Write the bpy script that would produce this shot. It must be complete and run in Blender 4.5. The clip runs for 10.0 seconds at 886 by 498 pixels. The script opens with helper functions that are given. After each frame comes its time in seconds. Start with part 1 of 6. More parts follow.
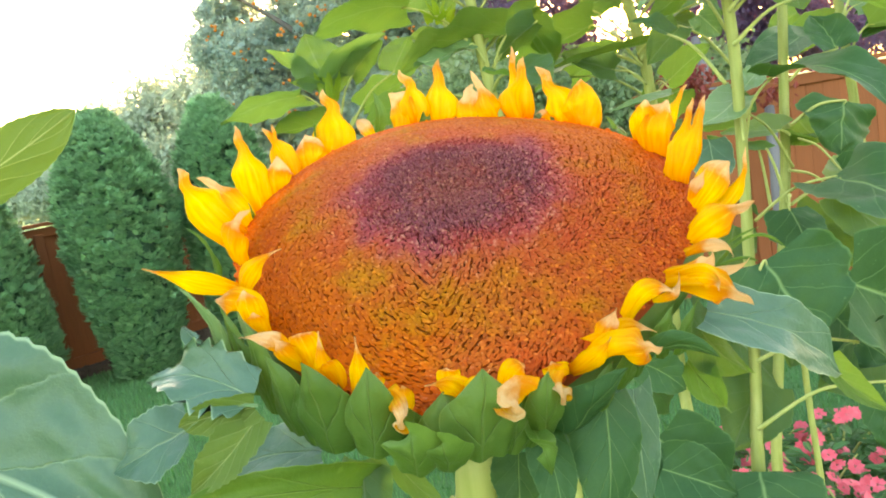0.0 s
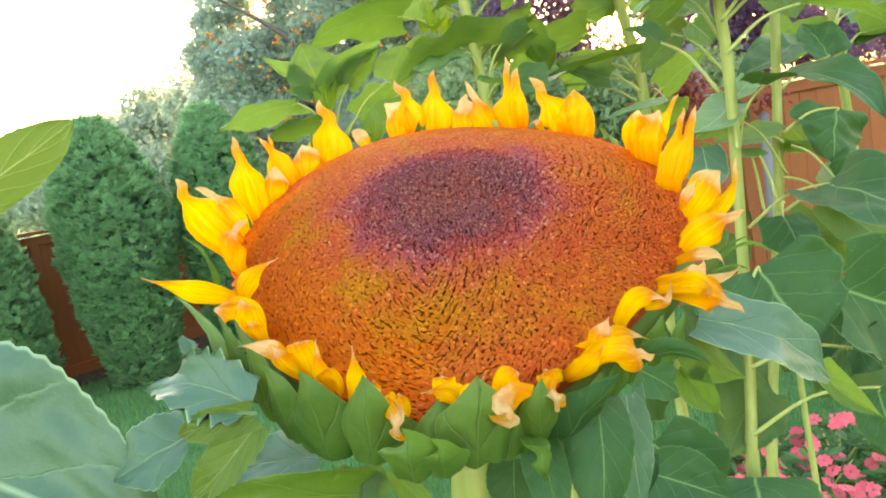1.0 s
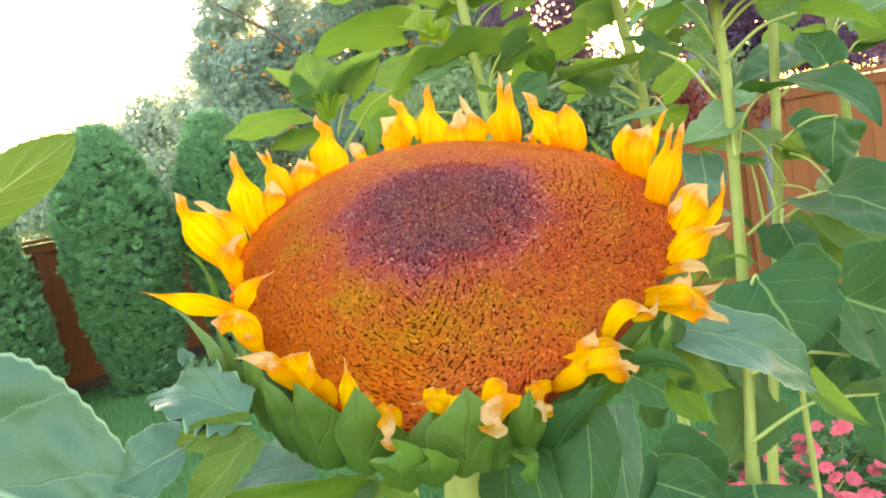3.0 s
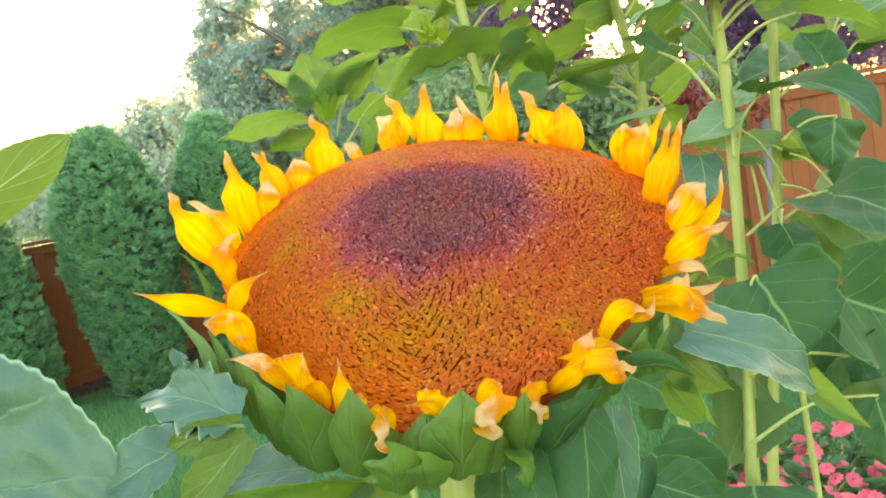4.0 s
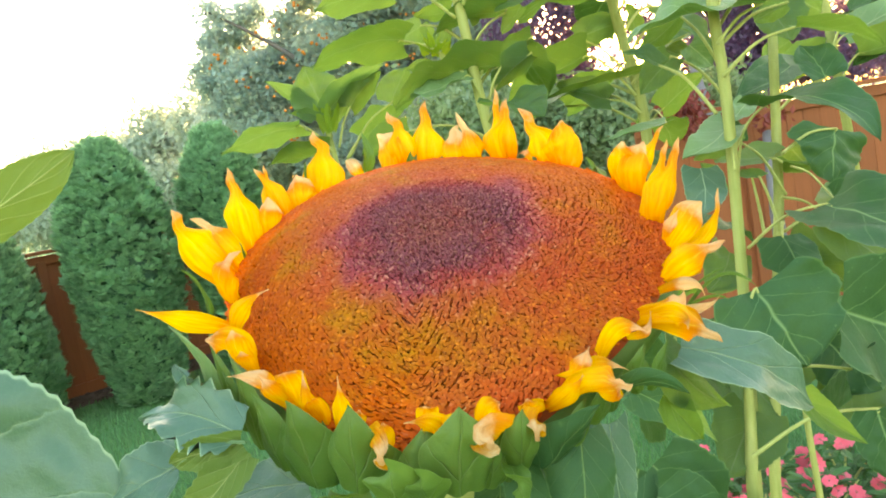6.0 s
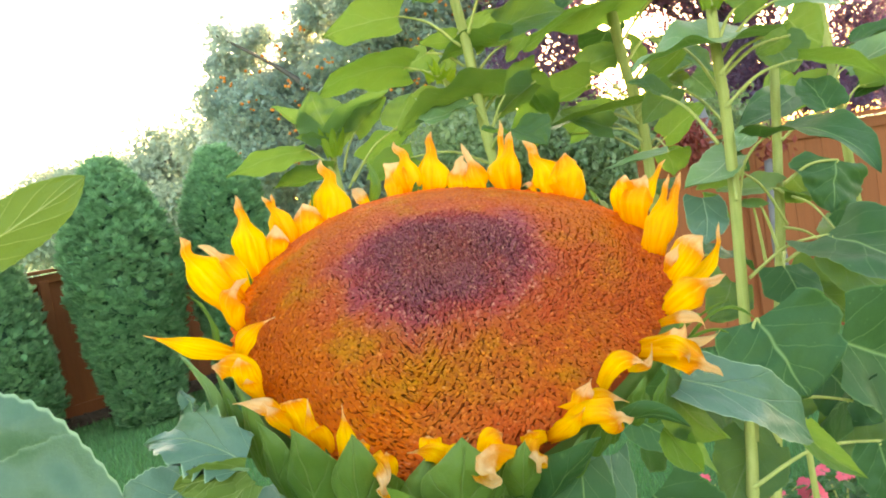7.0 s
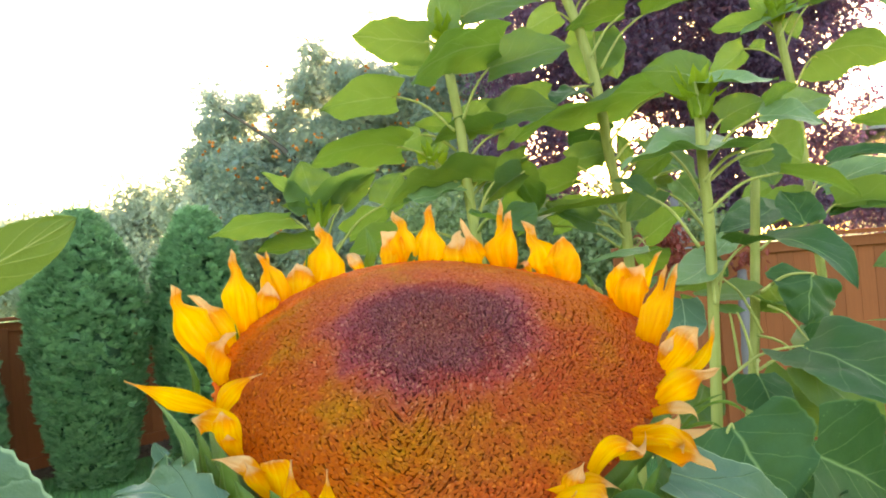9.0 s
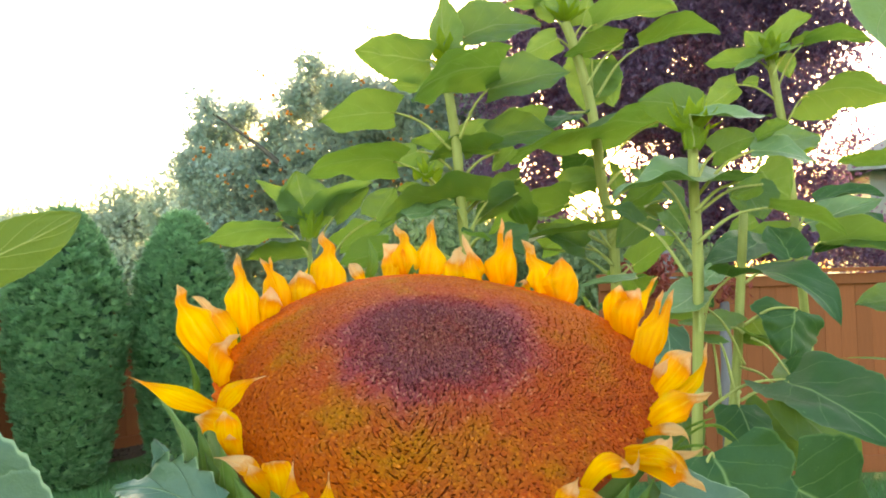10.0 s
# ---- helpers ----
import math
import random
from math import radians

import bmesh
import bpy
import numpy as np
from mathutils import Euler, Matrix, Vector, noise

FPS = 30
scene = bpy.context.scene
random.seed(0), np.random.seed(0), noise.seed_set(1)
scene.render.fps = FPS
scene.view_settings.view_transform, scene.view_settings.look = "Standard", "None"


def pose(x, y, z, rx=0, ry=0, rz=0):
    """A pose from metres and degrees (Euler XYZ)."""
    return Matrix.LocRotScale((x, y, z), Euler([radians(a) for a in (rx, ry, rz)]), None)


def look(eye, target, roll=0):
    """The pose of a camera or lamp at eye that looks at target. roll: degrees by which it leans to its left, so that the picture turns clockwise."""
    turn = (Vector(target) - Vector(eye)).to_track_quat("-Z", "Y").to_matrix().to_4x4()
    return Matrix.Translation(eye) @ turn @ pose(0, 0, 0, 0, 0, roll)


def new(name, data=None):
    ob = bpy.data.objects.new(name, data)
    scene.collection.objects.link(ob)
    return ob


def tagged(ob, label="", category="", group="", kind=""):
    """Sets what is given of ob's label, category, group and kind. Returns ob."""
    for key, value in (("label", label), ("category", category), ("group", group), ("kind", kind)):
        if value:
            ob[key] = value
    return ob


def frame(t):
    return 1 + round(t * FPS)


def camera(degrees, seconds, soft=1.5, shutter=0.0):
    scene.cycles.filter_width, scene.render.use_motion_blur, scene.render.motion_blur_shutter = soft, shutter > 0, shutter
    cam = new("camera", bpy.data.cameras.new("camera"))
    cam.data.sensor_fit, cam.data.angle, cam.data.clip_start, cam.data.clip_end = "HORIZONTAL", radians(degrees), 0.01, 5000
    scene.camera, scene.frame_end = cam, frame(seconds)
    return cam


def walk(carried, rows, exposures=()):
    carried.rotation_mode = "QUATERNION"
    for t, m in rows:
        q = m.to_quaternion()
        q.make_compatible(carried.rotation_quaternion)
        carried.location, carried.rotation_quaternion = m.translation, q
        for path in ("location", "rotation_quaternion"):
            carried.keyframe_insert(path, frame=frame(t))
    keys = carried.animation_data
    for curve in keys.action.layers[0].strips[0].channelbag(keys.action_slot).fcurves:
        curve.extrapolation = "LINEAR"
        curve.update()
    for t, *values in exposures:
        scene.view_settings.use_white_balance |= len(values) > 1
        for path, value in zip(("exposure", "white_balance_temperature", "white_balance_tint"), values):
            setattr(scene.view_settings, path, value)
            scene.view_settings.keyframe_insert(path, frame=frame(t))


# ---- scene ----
cam = camera(59.34, 10.0, soft=1.9)
EYE = 1.75
ROWS = [
    (0.0, 0.0000, 0.0000, 0.0000, -1.29, -8.42, 10.04),
    (0.5, 0.0009, -0.0025, 0.0006, -1.51, -8.24, 10.03),
    (1.0, 0.0008, -0.0075, 0.0025, -1.60, -7.97, 10.16),
    (1.5, 0.0049, -0.0137, 0.0043, -1.68, -7.80, 10.19),
    (2.0, 0.0071, -0.0184, 0.0078, -1.61, -7.49, 10.11),
    (2.5, 0.0080, -0.0213, 0.0083, -1.39, -7.47, 10.24),
    (4.0, 0.0130, -0.0135, 0.0051, -1.35, -7.37, 10.38),
    (4.5, 0.0133, -0.0154, 0.0077, -1.28, -7.15, 10.34),
    (5.0, 0.0151, -0.0165, 0.0096, -1.19, -7.03, 10.40),
    (6.5, 0.0166, -0.0236, 0.0137, -1.08, -5.97, 10.28),
    (7.0, 0.0154, -0.0275, 0.0174, -0.94, -4.84, 9.65),
    (7.5, 0.0123, -0.0256, 0.0169, -1.08, -3.35, 8.65),
    (8.0, 0.0088, -0.0253, 0.0143, -1.60, -2.15, 7.43),
    (8.5, -0.0025, -0.0234, 0.0077, -1.92, -0.53, 5.64),
    (9.0, -0.0051, -0.0240, 0.0091, -2.75, 1.11, 4.64),
    (9.5, -0.0155, -0.0332, 0.0106, -3.01, 2.08, 3.35),
    (10.0, -0.0214, -0.0364, 0.0065, -3.93, 2.37, 1.71),
]
walk(cam, [(t, pose(x, y, EYE + z, 90 + pitch, roll, yaw)) for t, x, y, z, yaw, pitch, roll in ROWS],
     exposures=[(0.0, 4.32, 7600, 12), (6.0, 4.3, 7600, 12), (10.0, 3.84, 7600, 12)])

# ---- light ----
SUN_EL, SUN_AZ = 5.2, 14.2        # degrees above the horizon, degrees east of +y
world = bpy.data.worlds.new("evening_sky")
scene.world = world
world.use_nodes = True
wn = world.node_tree
sky = wn.nodes.new("ShaderNodeTexSky")
sky.sky_type = "NISHITA"
sky.sun_disc = False
sky.sun_elevation, sky.sun_rotation = radians(SUN_EL), radians(SUN_AZ)
sky.air_density, sky.dust_density, sky.ozone_density = 1.0, 3.0, 1.0
wn.links.new(sky.outputs[0], wn.nodes["Background"].inputs[0])
wn.nodes["Background"].inputs[1].default_value = 0.15
sun = new("sun", bpy.data.lights.new("sun", "SUN"))
sun.data.energy, sun.data.angle, sun.data.color = 1.0, radians(0.6), (1.0, 0.78, 0.52)
sd = Vector((math.sin(radians(SUN_AZ)) * math.cos(radians(SUN_EL)), math.cos(radians(SUN_AZ)) * math.cos(radians(SUN_EL)), math.sin(radians(SUN_EL))))
sun.matrix_world = look(sd * 80, (0, 0, 0))


# ---- materials ----
def ramp(nt, fac, stops):
    n = nt.nodes.new("ShaderNodeValToRGB")
    els = n.color_ramp.elements
    while len(els) < len(stops):
        els.new(0.5)
    for e, (p, c) in zip(els, stops):
        e.position, e.color = p, (*c, 1)
    nt.links.new(fac, n.inputs[0])
    return n.outputs[0]


def math_node(nt, op, a, b=None, c=None):
    n = nt.nodes.new("ShaderNodeMath")
    n.operation = op
    for i, v in enumerate((a, b, c)):
        if v is None:
            continue
        if isinstance(v, (int, float)):
            n.inputs[i].default_value = v
        else:
            nt.links.new(v, n.inputs[i])
    return n.outputs[0]


def mix_rgb(nt, fac, a, b, mode="MIX"):
    n = nt.nodes.new("ShaderNodeMix")
    n.data_type, n.blend_type = "RGBA", mode
    for sock, v in ((n.inputs[0], fac), (n.inputs[6], a), (n.inputs[7], b)):
        if isinstance(v, (int, float)):
            sock.default_value = v
        elif isinstance(v, tuple):
            sock.default_value = (*v, 1)
        else:
            nt.links.new(v, sock)
    return n.outputs[2]


def noise_out(nt, scale, detail=4.0, rough=0.6, vec=None, stretch=None):
    tc = nt.nodes.new("ShaderNodeTexCoord")
    src = vec or tc.outputs["Object"]
    if stretch:
        mp = nt.nodes.new("ShaderNodeMapping")
        mp.inputs["Scale"].default_value = stretch
        nt.links.new(src, mp.inputs[0])
        src = mp.outputs[0]
    n = nt.nodes.new("ShaderNodeTexNoise")
    n.inputs["Scale"].default_value, n.inputs["Detail"].default_value, n.inputs["Roughness"].default_value = scale, detail, rough
    nt.links.new(src, n.inputs["Vector"])
    return n.outputs["Fac"]


def bump(nt, height, strength, distance):
    n = nt.nodes.new("ShaderNodeBump")
    n.inputs["Strength"].default_value, n.inputs["Distance"].default_value = strength, distance
    nt.links.new(height, n.inputs["Height"])
    return n.outputs[0]


def island(nt):
    return nt.nodes.new("ShaderNodeNewGeometry").outputs["Random Per Island"]


def per_object(nt):
    return nt.nodes.new("ShaderNodeObjectInfo").outputs["Random"]


def start(name):
    m = bpy.data.materials.new(name)
    m.use_nodes = True
    return m, m.node_tree, m.node_tree.nodes["Principled BSDF"]


def put(nt, bsdf, col=None, rough=None, nor=None, spec=None):
    if col is not None:
        if isinstance(col, tuple):
            bsdf.inputs["Base Color"].default_value = (*col, 1)
        else:
            nt.links.new(col, bsdf.inputs["Base Color"])
    if rough is not None:
        bsdf.inputs["Roughness"].default_value = rough
    if nor is not None:
        nt.links.new(nor, bsdf.inputs["Normal"])
    if spec is not None:
        bsdf.inputs["Specular IOR Level"].default_value = spec


def thin(nt, bsdf, col, amount):
    """Light that passes through a thin blade."""
    tr = nt.nodes.new("ShaderNodeBsdfTranslucent")
    if isinstance(col, tuple):
        tr.inputs[0].default_value = (*col, 1)
    else:
        nt.links.new(col, tr.inputs[0])
    mx = nt.nodes.new("ShaderNodeMixShader")
    mx.inputs[0].default_value = amount
    nt.links.new(bsdf.outputs[0], mx.inputs[1])
    nt.links.new(tr.outputs[0], mx.inputs[2])
    nt.links.new(mx.outputs[0], nt.nodes["Material Output"].inputs[0])


def uv_axes(nt):
    uv = nt.nodes.new("ShaderNodeUVMap")
    sep = nt.nodes.new("ShaderNodeSeparateXYZ")
    nt.links.new(uv.outputs[0], sep.inputs[0])
    return sep.outputs[0], sep.outputs[1]


def blade_material(name, dark, light, vein, glow, rough=0.5, amount=0.35, side=4.0, vein_mix=0.4, spec=0.3, relief=0.6, edge=0.3, line=1.0):
    """Leaf blade: a midrib and a few curved side veins that follow its own u (across) and v (along), blotched and finely grained."""
    m, nt, b = start(name)
    u, v = uv_axes(nt)
    n1, n3 = noise_out(nt, 14.0, 5, 0.65), noise_out(nt, 45.0, 4, 0.65)
    n2 = noise_out(nt, 260.0, 3, 0.6)
    off = math_node(nt, "ABSOLUTE", math_node(nt, "SUBTRACT", u, 0.5))
    mid = ramp(nt, off, ((0.0, (1, 1, 1)), (0.008, (0.7, 0.7, 0.7)), (0.02, (0, 0, 0))))
    bow = math_node(nt, "POWER", math_node(nt, "MULTIPLY", off, 2.0), 0.75)
    slant = math_node(nt, "SUBTRACT", math_node(nt, "MULTIPLY", v, side), math_node(nt, "MULTIPLY", bow, side * 0.42))
    slant = math_node(nt, "ADD", slant, math_node(nt, "MULTIPLY", n1, 0.5))
    tri = math_node(nt, "ABSOLUTE", math_node(nt, "SUBTRACT", math_node(nt, "FRACT", slant), 0.5))
    lines = ramp(nt, tri, ((0.0, (1, 1, 1)), (0.012 * line, (0.5, 0.5, 0.5)), (0.035 * line, (0, 0, 0))))
    fade = ramp(nt, off, ((0.0, (1, 1, 1)), (0.5, (0.15, 0.15, 0.15))))
    veins = math_node(nt, "MAXIMUM", mid, math_node(nt, "MULTIPLY", math_node(nt, "MULTIPLY", lines, 0.75), fade))
    base = mix_rgb(nt, ramp(nt, math_node(nt, "ADD", math_node(nt, "MULTIPLY", n1, 0.6), math_node(nt, "MULTIPLY", n3, 0.4)), ((0.3, (0, 0, 0)), (0.7, (1, 1, 1)))), dark, light)
    base = mix_rgb(nt, math_node(nt, "MULTIPLY", per_object(nt), 0.45), base, light)
    tc = nt.nodes.new("ShaderNodeTexCoord")
    cells = nt.nodes.new("ShaderNodeTexVoronoi")
    cells.feature = "DISTANCE_TO_EDGE"
    cells.inputs["Scale"].default_value = 150.0
    nt.links.new(tc.outputs["Object"], cells.inputs["Vector"])
    net = ramp(nt, cells.outputs["Distance"], ((0.0, (1, 1, 1)), (0.09, (0, 0, 0))))
    base = mix_rgb(nt, math_node(nt, "MULTIPLY", net, 0.02), base, vein)
    spots = ramp(nt, noise_out(nt, 80.0, 2, 0.5), ((0.7, (0, 0, 0)), (0.78, (0.5, 0.5, 0.5))))
    base = mix_rgb(nt, spots, base, tuple(0.5 * p + 0.5 * q for p, q in zip(light, vein)))
    col = mix_rgb(nt, math_node(nt, "MULTIPLY", veins, vein_mix), base, vein)
    # pale margin: the blade's own light rim plus rim light, both as colour
    col = mix_rgb(nt, ramp(nt, off, ((0.482, (0, 0, 0)), (0.492, (edge, edge, edge)))), col, vein)
    h = math_node(nt, "ADD", math_node(nt, "MULTIPLY", veins, -0.8), math_node(nt, "ADD", math_node(nt, "MULTIPLY", n2, 0.2), math_node(nt, "ADD", math_node(nt, "MULTIPLY", tri, 0.35), math_node(nt, "SUBTRACT", n3, math_node(nt, "MULTIPLY", net, 0.03)))))
    put(nt, b, col, rough, bump(nt, h, relief, 0.003), spec)
    gl = mix_rgb(nt, math_node(nt, "MULTIPLY", veins, 0.5), mix_rgb(nt, n3, glow, tuple(0.7 * q for q in glow)), vein)
    thin(nt, b, gl, amount)
    return m


M_LEAF = blade_material("sunflower_leaf", (0.034, 0.082, 0.032), (0.07, 0.13, 0.052), (0.26, 0.34, 0.15), (0.26, 0.42, 0.045), amount=0.43, spec=0.24, rough=0.5, vein_mix=0.4)
# lighter copy for young leaves and for backlit ones, backlight put into the colour
M_LEAF_YOUNG_LIT = blade_material("young_and_backlit_leaf", (0.07, 0.135, 0.04), (0.115, 0.19, 0.065), (0.36, 0.45, 0.2), (0.33, 0.5, 0.07), amount=0.4, spec=0.26, rough=0.55)
M_LEAF_TIP = blade_material("budding_leaf", (0.12, 0.2, 0.015), (0.2, 0.29, 0.03), (0.4, 0.48, 0.12), (0.42, 0.56, 0.02), amount=0.45, spec=0.2, rough=0.55, vein_mix=0.3)
# the blue in this leaf colour includes the sky's sheen on upper sides
M_LEAF_BLUE = blade_material("blue_green_leaf", (0.036, 0.09, 0.056), (0.068, 0.135, 0.088), (0.34, 0.45, 0.27), (0.16, 0.32, 0.06), rough=0.42, amount=0.12, spec=0.42, side=3.0, vein_mix=0.6, edge=0.6)
# darkest leaf copy: the shade on the lower leaves is put into its colour
M_LEAF_SHADED = blade_material("shaded_leaf", (0.018, 0.06, 0.022), (0.038, 0.096, 0.034), (0.25, 0.37, 0.14), (0.12, 0.26, 0.03), rough=0.52, amount=0.18, spec=0.15, vein_mix=0.6, edge=0.25)
# lighter leaf copy, sky reflection on upper sides partly put into its colour
M_LEAF_LIGHT = blade_material("light_green_leaf", (0.09, 0.165, 0.06), (0.15, 0.24, 0.1), (0.42, 0.48, 0.24), (0.22, 0.38, 0.04), rough=0.4, amount=0.2, spec=0.4, vein_mix=0.7, edge=0.6)
M_LEAF_BACK = blade_material("leaf_underside", (0.08, 0.13, 0.025), (0.125, 0.185, 0.04), (0.4, 0.44, 0.18), (0.2, 0.29, 0.03), rough=0.6, amount=0.3, side=5.0, vein_mix=0.95, spec=0.2, line=2.0)
M_BRACT = blade_material("bract", (0.032, 0.085, 0.014), (0.11, 0.185, 0.034), (0.24, 0.34, 0.1), (0.2, 0.36, 0.02), rough=0.5, amount=0.26, side=1.6, vein_mix=0.45, spec=0.26, relief=0.7, edge=0.55)


def petal_material():
    m, nt, b = start("withered_ray_petal")
    u, v = uv_axes(nt)
    uvn = nt.nodes.new("ShaderNodeUVMap")
    streak = noise_out(nt, 1.0, 4, 0.65, vec=uvn.outputs[0], stretch=(14, 1.6, 1))
    body = ramp(nt, v, ((0.0, (0.88, 0.22, 0.002)), (0.22, (0.96, 0.48, 0.003)), (0.6, (0.97, 0.62, 0.006)), (0.78, (0.93, 0.42, 0.008)), (1.0, (0.72, 0.22, 0.02))))
    dry = ramp(nt, math_node(nt, "ADD", v, math_node(nt, "MULTIPLY", math_node(nt, "SUBTRACT", noise_out(nt, 45.0, 4, 0.7), 0.5), 0.5)), ((0.86, (0, 0, 0)), (1.06, (1, 1, 1))))
    pale = mix_rgb(nt, streak, (0.88, 0.42, 0.12), (0.93, 0.74, 0.46))
    body = mix_rgb(nt, ramp(nt, streak, ((0.5, (0, 0, 0)), (0.72, (0.8, 0.8, 0.8)))), body, (0.85, 0.27, 0.004))
    body = mix_rgb(nt, ramp(nt, streak, ((0.3, (0.55, 0.55, 0.55)), (0.46, (0, 0, 0)))), body, (0.98, 0.74, 0.07))
    body = mix_rgb(nt, math_node(nt, "MULTIPLY", per_object(nt), 0.25), body, (0.93, 0.36, 0.004))
    col = mix_rgb(nt, dry, body, pale)
    off = math_node(nt, "FRACT", math_node(nt, "MULTIPLY", u, 7.0))
    h = math_node(nt, "ADD", math_node(nt, "MULTIPLY", math_node(nt, "ABSOLUTE", math_node(nt, "SUBTRACT", off, 0.5)), 0.5), streak)
    put(nt, b, col, 0.55, bump(nt, h, 0.9, 0.003), 0.14)
    thin(nt, b, col, 0.58)
    return m


M_PETAL = petal_material()


def floret_material(shade):
    """Disc florets: purple-brown crown, plum belt, gold and rust outside, orange at the rim; shade mixes the darkness
    of the gaps into the colour of the bed under them.
    """
    m, nt, b = start("floret" if not shade else "floret_bed")
    tc = nt.nodes.new("ShaderNodeTexCoord")
    sep = nt.nodes.new("ShaderNodeSeparateXYZ")
    nt.links.new(tc.outputs["Object"], sep.inputs[0])
    x, y = sep.outputs[0], sep.outputs[1]
    ex = math_node(nt, "DIVIDE", math_node(nt, "ADD", x, -0.008), 1.16)
    ey = math_node(nt, "SUBTRACT", y, 0.0)
    r = math_node(nt, "SQRT", math_node(nt, "ADD", math_node(nt, "MULTIPLY", ex, ex), math_node(nt, "MULTIPLY", ey, ey)))
    wob = math_node(nt, "MULTIPLY", math_node(nt, "SUBTRACT", noise_out(nt, 22.0, 4, 0.65), 0.5), 0.075)
    rr = math_node(nt, "MULTIPLY", math_node(nt, "ADD", r, wob), 6.0)
    zone = ramp(nt, rr, ((0.0, (0.2, 0.052, 0.045)), (0.22, (0.165, 0.042, 0.055)), (0.36, (0.23, 0.036, 0.044)), (0.5, (0.35, 0.052, 0.01)), (0.62, (0.36, 0.07, 0.003)), (0.78, (0.41, 0.072, 0.001)), (1.0, (0.8, 0.13, 0.001))))
    outer = ramp(nt, rr, ((0.4, (0, 0, 0)), (0.58, (1, 1, 1)), (0.82, (1, 1, 1)), (0.95, (0.2, 0.2, 0.2))))
    gx, gy = math_node(nt, "MULTIPLY", math_node(nt, "ADD", x, -0.008), 0.75), math_node(nt, "ADD", y, 0.072)
    gold = math_node(nt, "SQRT", math_node(nt, "ADD", math_node(nt, "MULTIPLY", gx, gx), math_node(nt, "MULTIPLY", gy, gy)))
    low = ramp(nt, math_node(nt, "MULTIPLY", gold, 10.0), ((0.1, (0.17, 0.17, 0.17)), (0.45, (0.1, 0.1, 0.1)), (0.85, (0, 0, 0))))
    olive = ramp(nt, math_node(nt, "ADD", noise_out(nt, 24.0, 4, 0.65), low), ((0.52, (0, 0, 0)), (0.68, (0.75, 0.75, 0.75))))
    zone = mix_rgb(nt, math_node(nt, "MULTIPLY", olive, outer), zone, (0.33, 0.135, 0.002))
    side = ramp(nt, math_node(nt, "MULTIPLY", math_node(nt, "SUBTRACT", x, y), 5.0), ((0.35, (0, 0, 0)), (0.75, (0.16, 0.16, 0.16))))
    red = ramp(nt, math_node(nt, "ADD", noise_out(nt, 19.0, 5, 0.7), side), ((0.5, (0, 0, 0)), (0.7, (0.6, 0.6, 0.6))))
    zone = mix_rgb(nt, red, zone, (0.33, 0.037, 0.012))
    if not shade:
        rnd = island(nt)
        zone = mix_rgb(nt, ramp(nt, rnd, ((0.0, (0.4, 0.4, 0.4)), (0.35, (0, 0, 0)))), zone, (0.14, 0.02, 0.012))
        zone = mix_rgb(nt, ramp(nt, rnd, ((0.6, (0, 0, 0)), (0.93, (0.13, 0.13, 0.13)), (0.965, (0.36, 0.36, 0.36)), (1.0, (0.45, 0.45, 0.45)))), zone, mix_rgb(nt, outer, (0.6, 0.26, 0.17), (0.78, 0.22, 0.02)))
        zone = mix_rgb(nt, ramp(nt, noise_out(nt, 620.0, 1, 0.5), ((0.66, (0, 0, 0)), (0.73, (0.42, 0.42, 0.42)))), zone, (0.7, 0.3, 0.11))
        put(nt, b, zone, 0.6, bump(nt, noise_out(nt, 700.0, 3, 0.7), 0.6, 0.0006), 0.06)
        thin(nt, b, mix_rgb(nt, 0.5, zone, (0.9, 0.18, 0.003)), 0.14)
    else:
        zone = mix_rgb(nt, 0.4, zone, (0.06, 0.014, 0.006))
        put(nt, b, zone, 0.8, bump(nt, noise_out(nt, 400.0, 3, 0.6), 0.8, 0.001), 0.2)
    return m


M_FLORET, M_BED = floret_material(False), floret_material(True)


def fibre_material(name, a, b_, stretch, rough=0.55, scale=30.0, depth=0.001, spec=0.3, glow=None):
    m, nt, b = start(name)
    n = noise_out(nt, scale, 4, 0.6, stretch=stretch)
    n2 = noise_out(nt, scale * 0.15, 3, 0.6)
    col = mix_rgb(nt, n, a, b_)
    col = mix_rgb(nt, math_node(nt, "MULTIPLY", n2, 0.5), col, tuple(0.6 * q for q in a))
    put(nt, b, col, rough, bump(nt, n, 0.5, depth), spec)
    if glow:
        thin(nt, b, glow, 0.15)
    return m


M_STEM = fibre_material("sunflower_stalk", (0.26, 0.31, 0.055), (0.66, 0.62, 0.24), (1, 1, 0.03), 0.5, 110.0, glow=(0.45, 0.48, 0.14))
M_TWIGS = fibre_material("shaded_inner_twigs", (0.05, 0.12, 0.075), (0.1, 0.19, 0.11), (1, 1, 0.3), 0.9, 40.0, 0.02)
M_BARK = fibre_material("bark", (0.09, 0.075, 0.065), (0.2, 0.175, 0.15), (1, 1, 0.2), 0.85, 40.0, 0.01)
M_GREYBARK = fibre_material("smooth_grey_bark", (0.12, 0.11, 0.115), (0.2, 0.18, 0.185), (1, 1, 0.3), 0.8, 30.0, 0.004)


def wood_material(name, a, b_):
    m, nt, b = start(name)
    g = noise_out(nt, 9.0, 6, 0.65, stretch=(9, 9, 0.5))
    w = noise_out(nt, 1.6, 3, 0.6)
    col = mix_rgb(nt, g, a, b_)
    col = mix_rgb(nt, math_node(nt, "MULTIPLY", per_object(nt), 0.45), col, tuple(0.7 * q for q in a))
    col = mix_rgb(nt, math_node(nt, "MULTIPLY", w, 0.35), col, (0.24, 0.095, 0.045))
    put(nt, b, col, 0.75, bump(nt, g, 0.5, 0.004), 0.25)
    return m


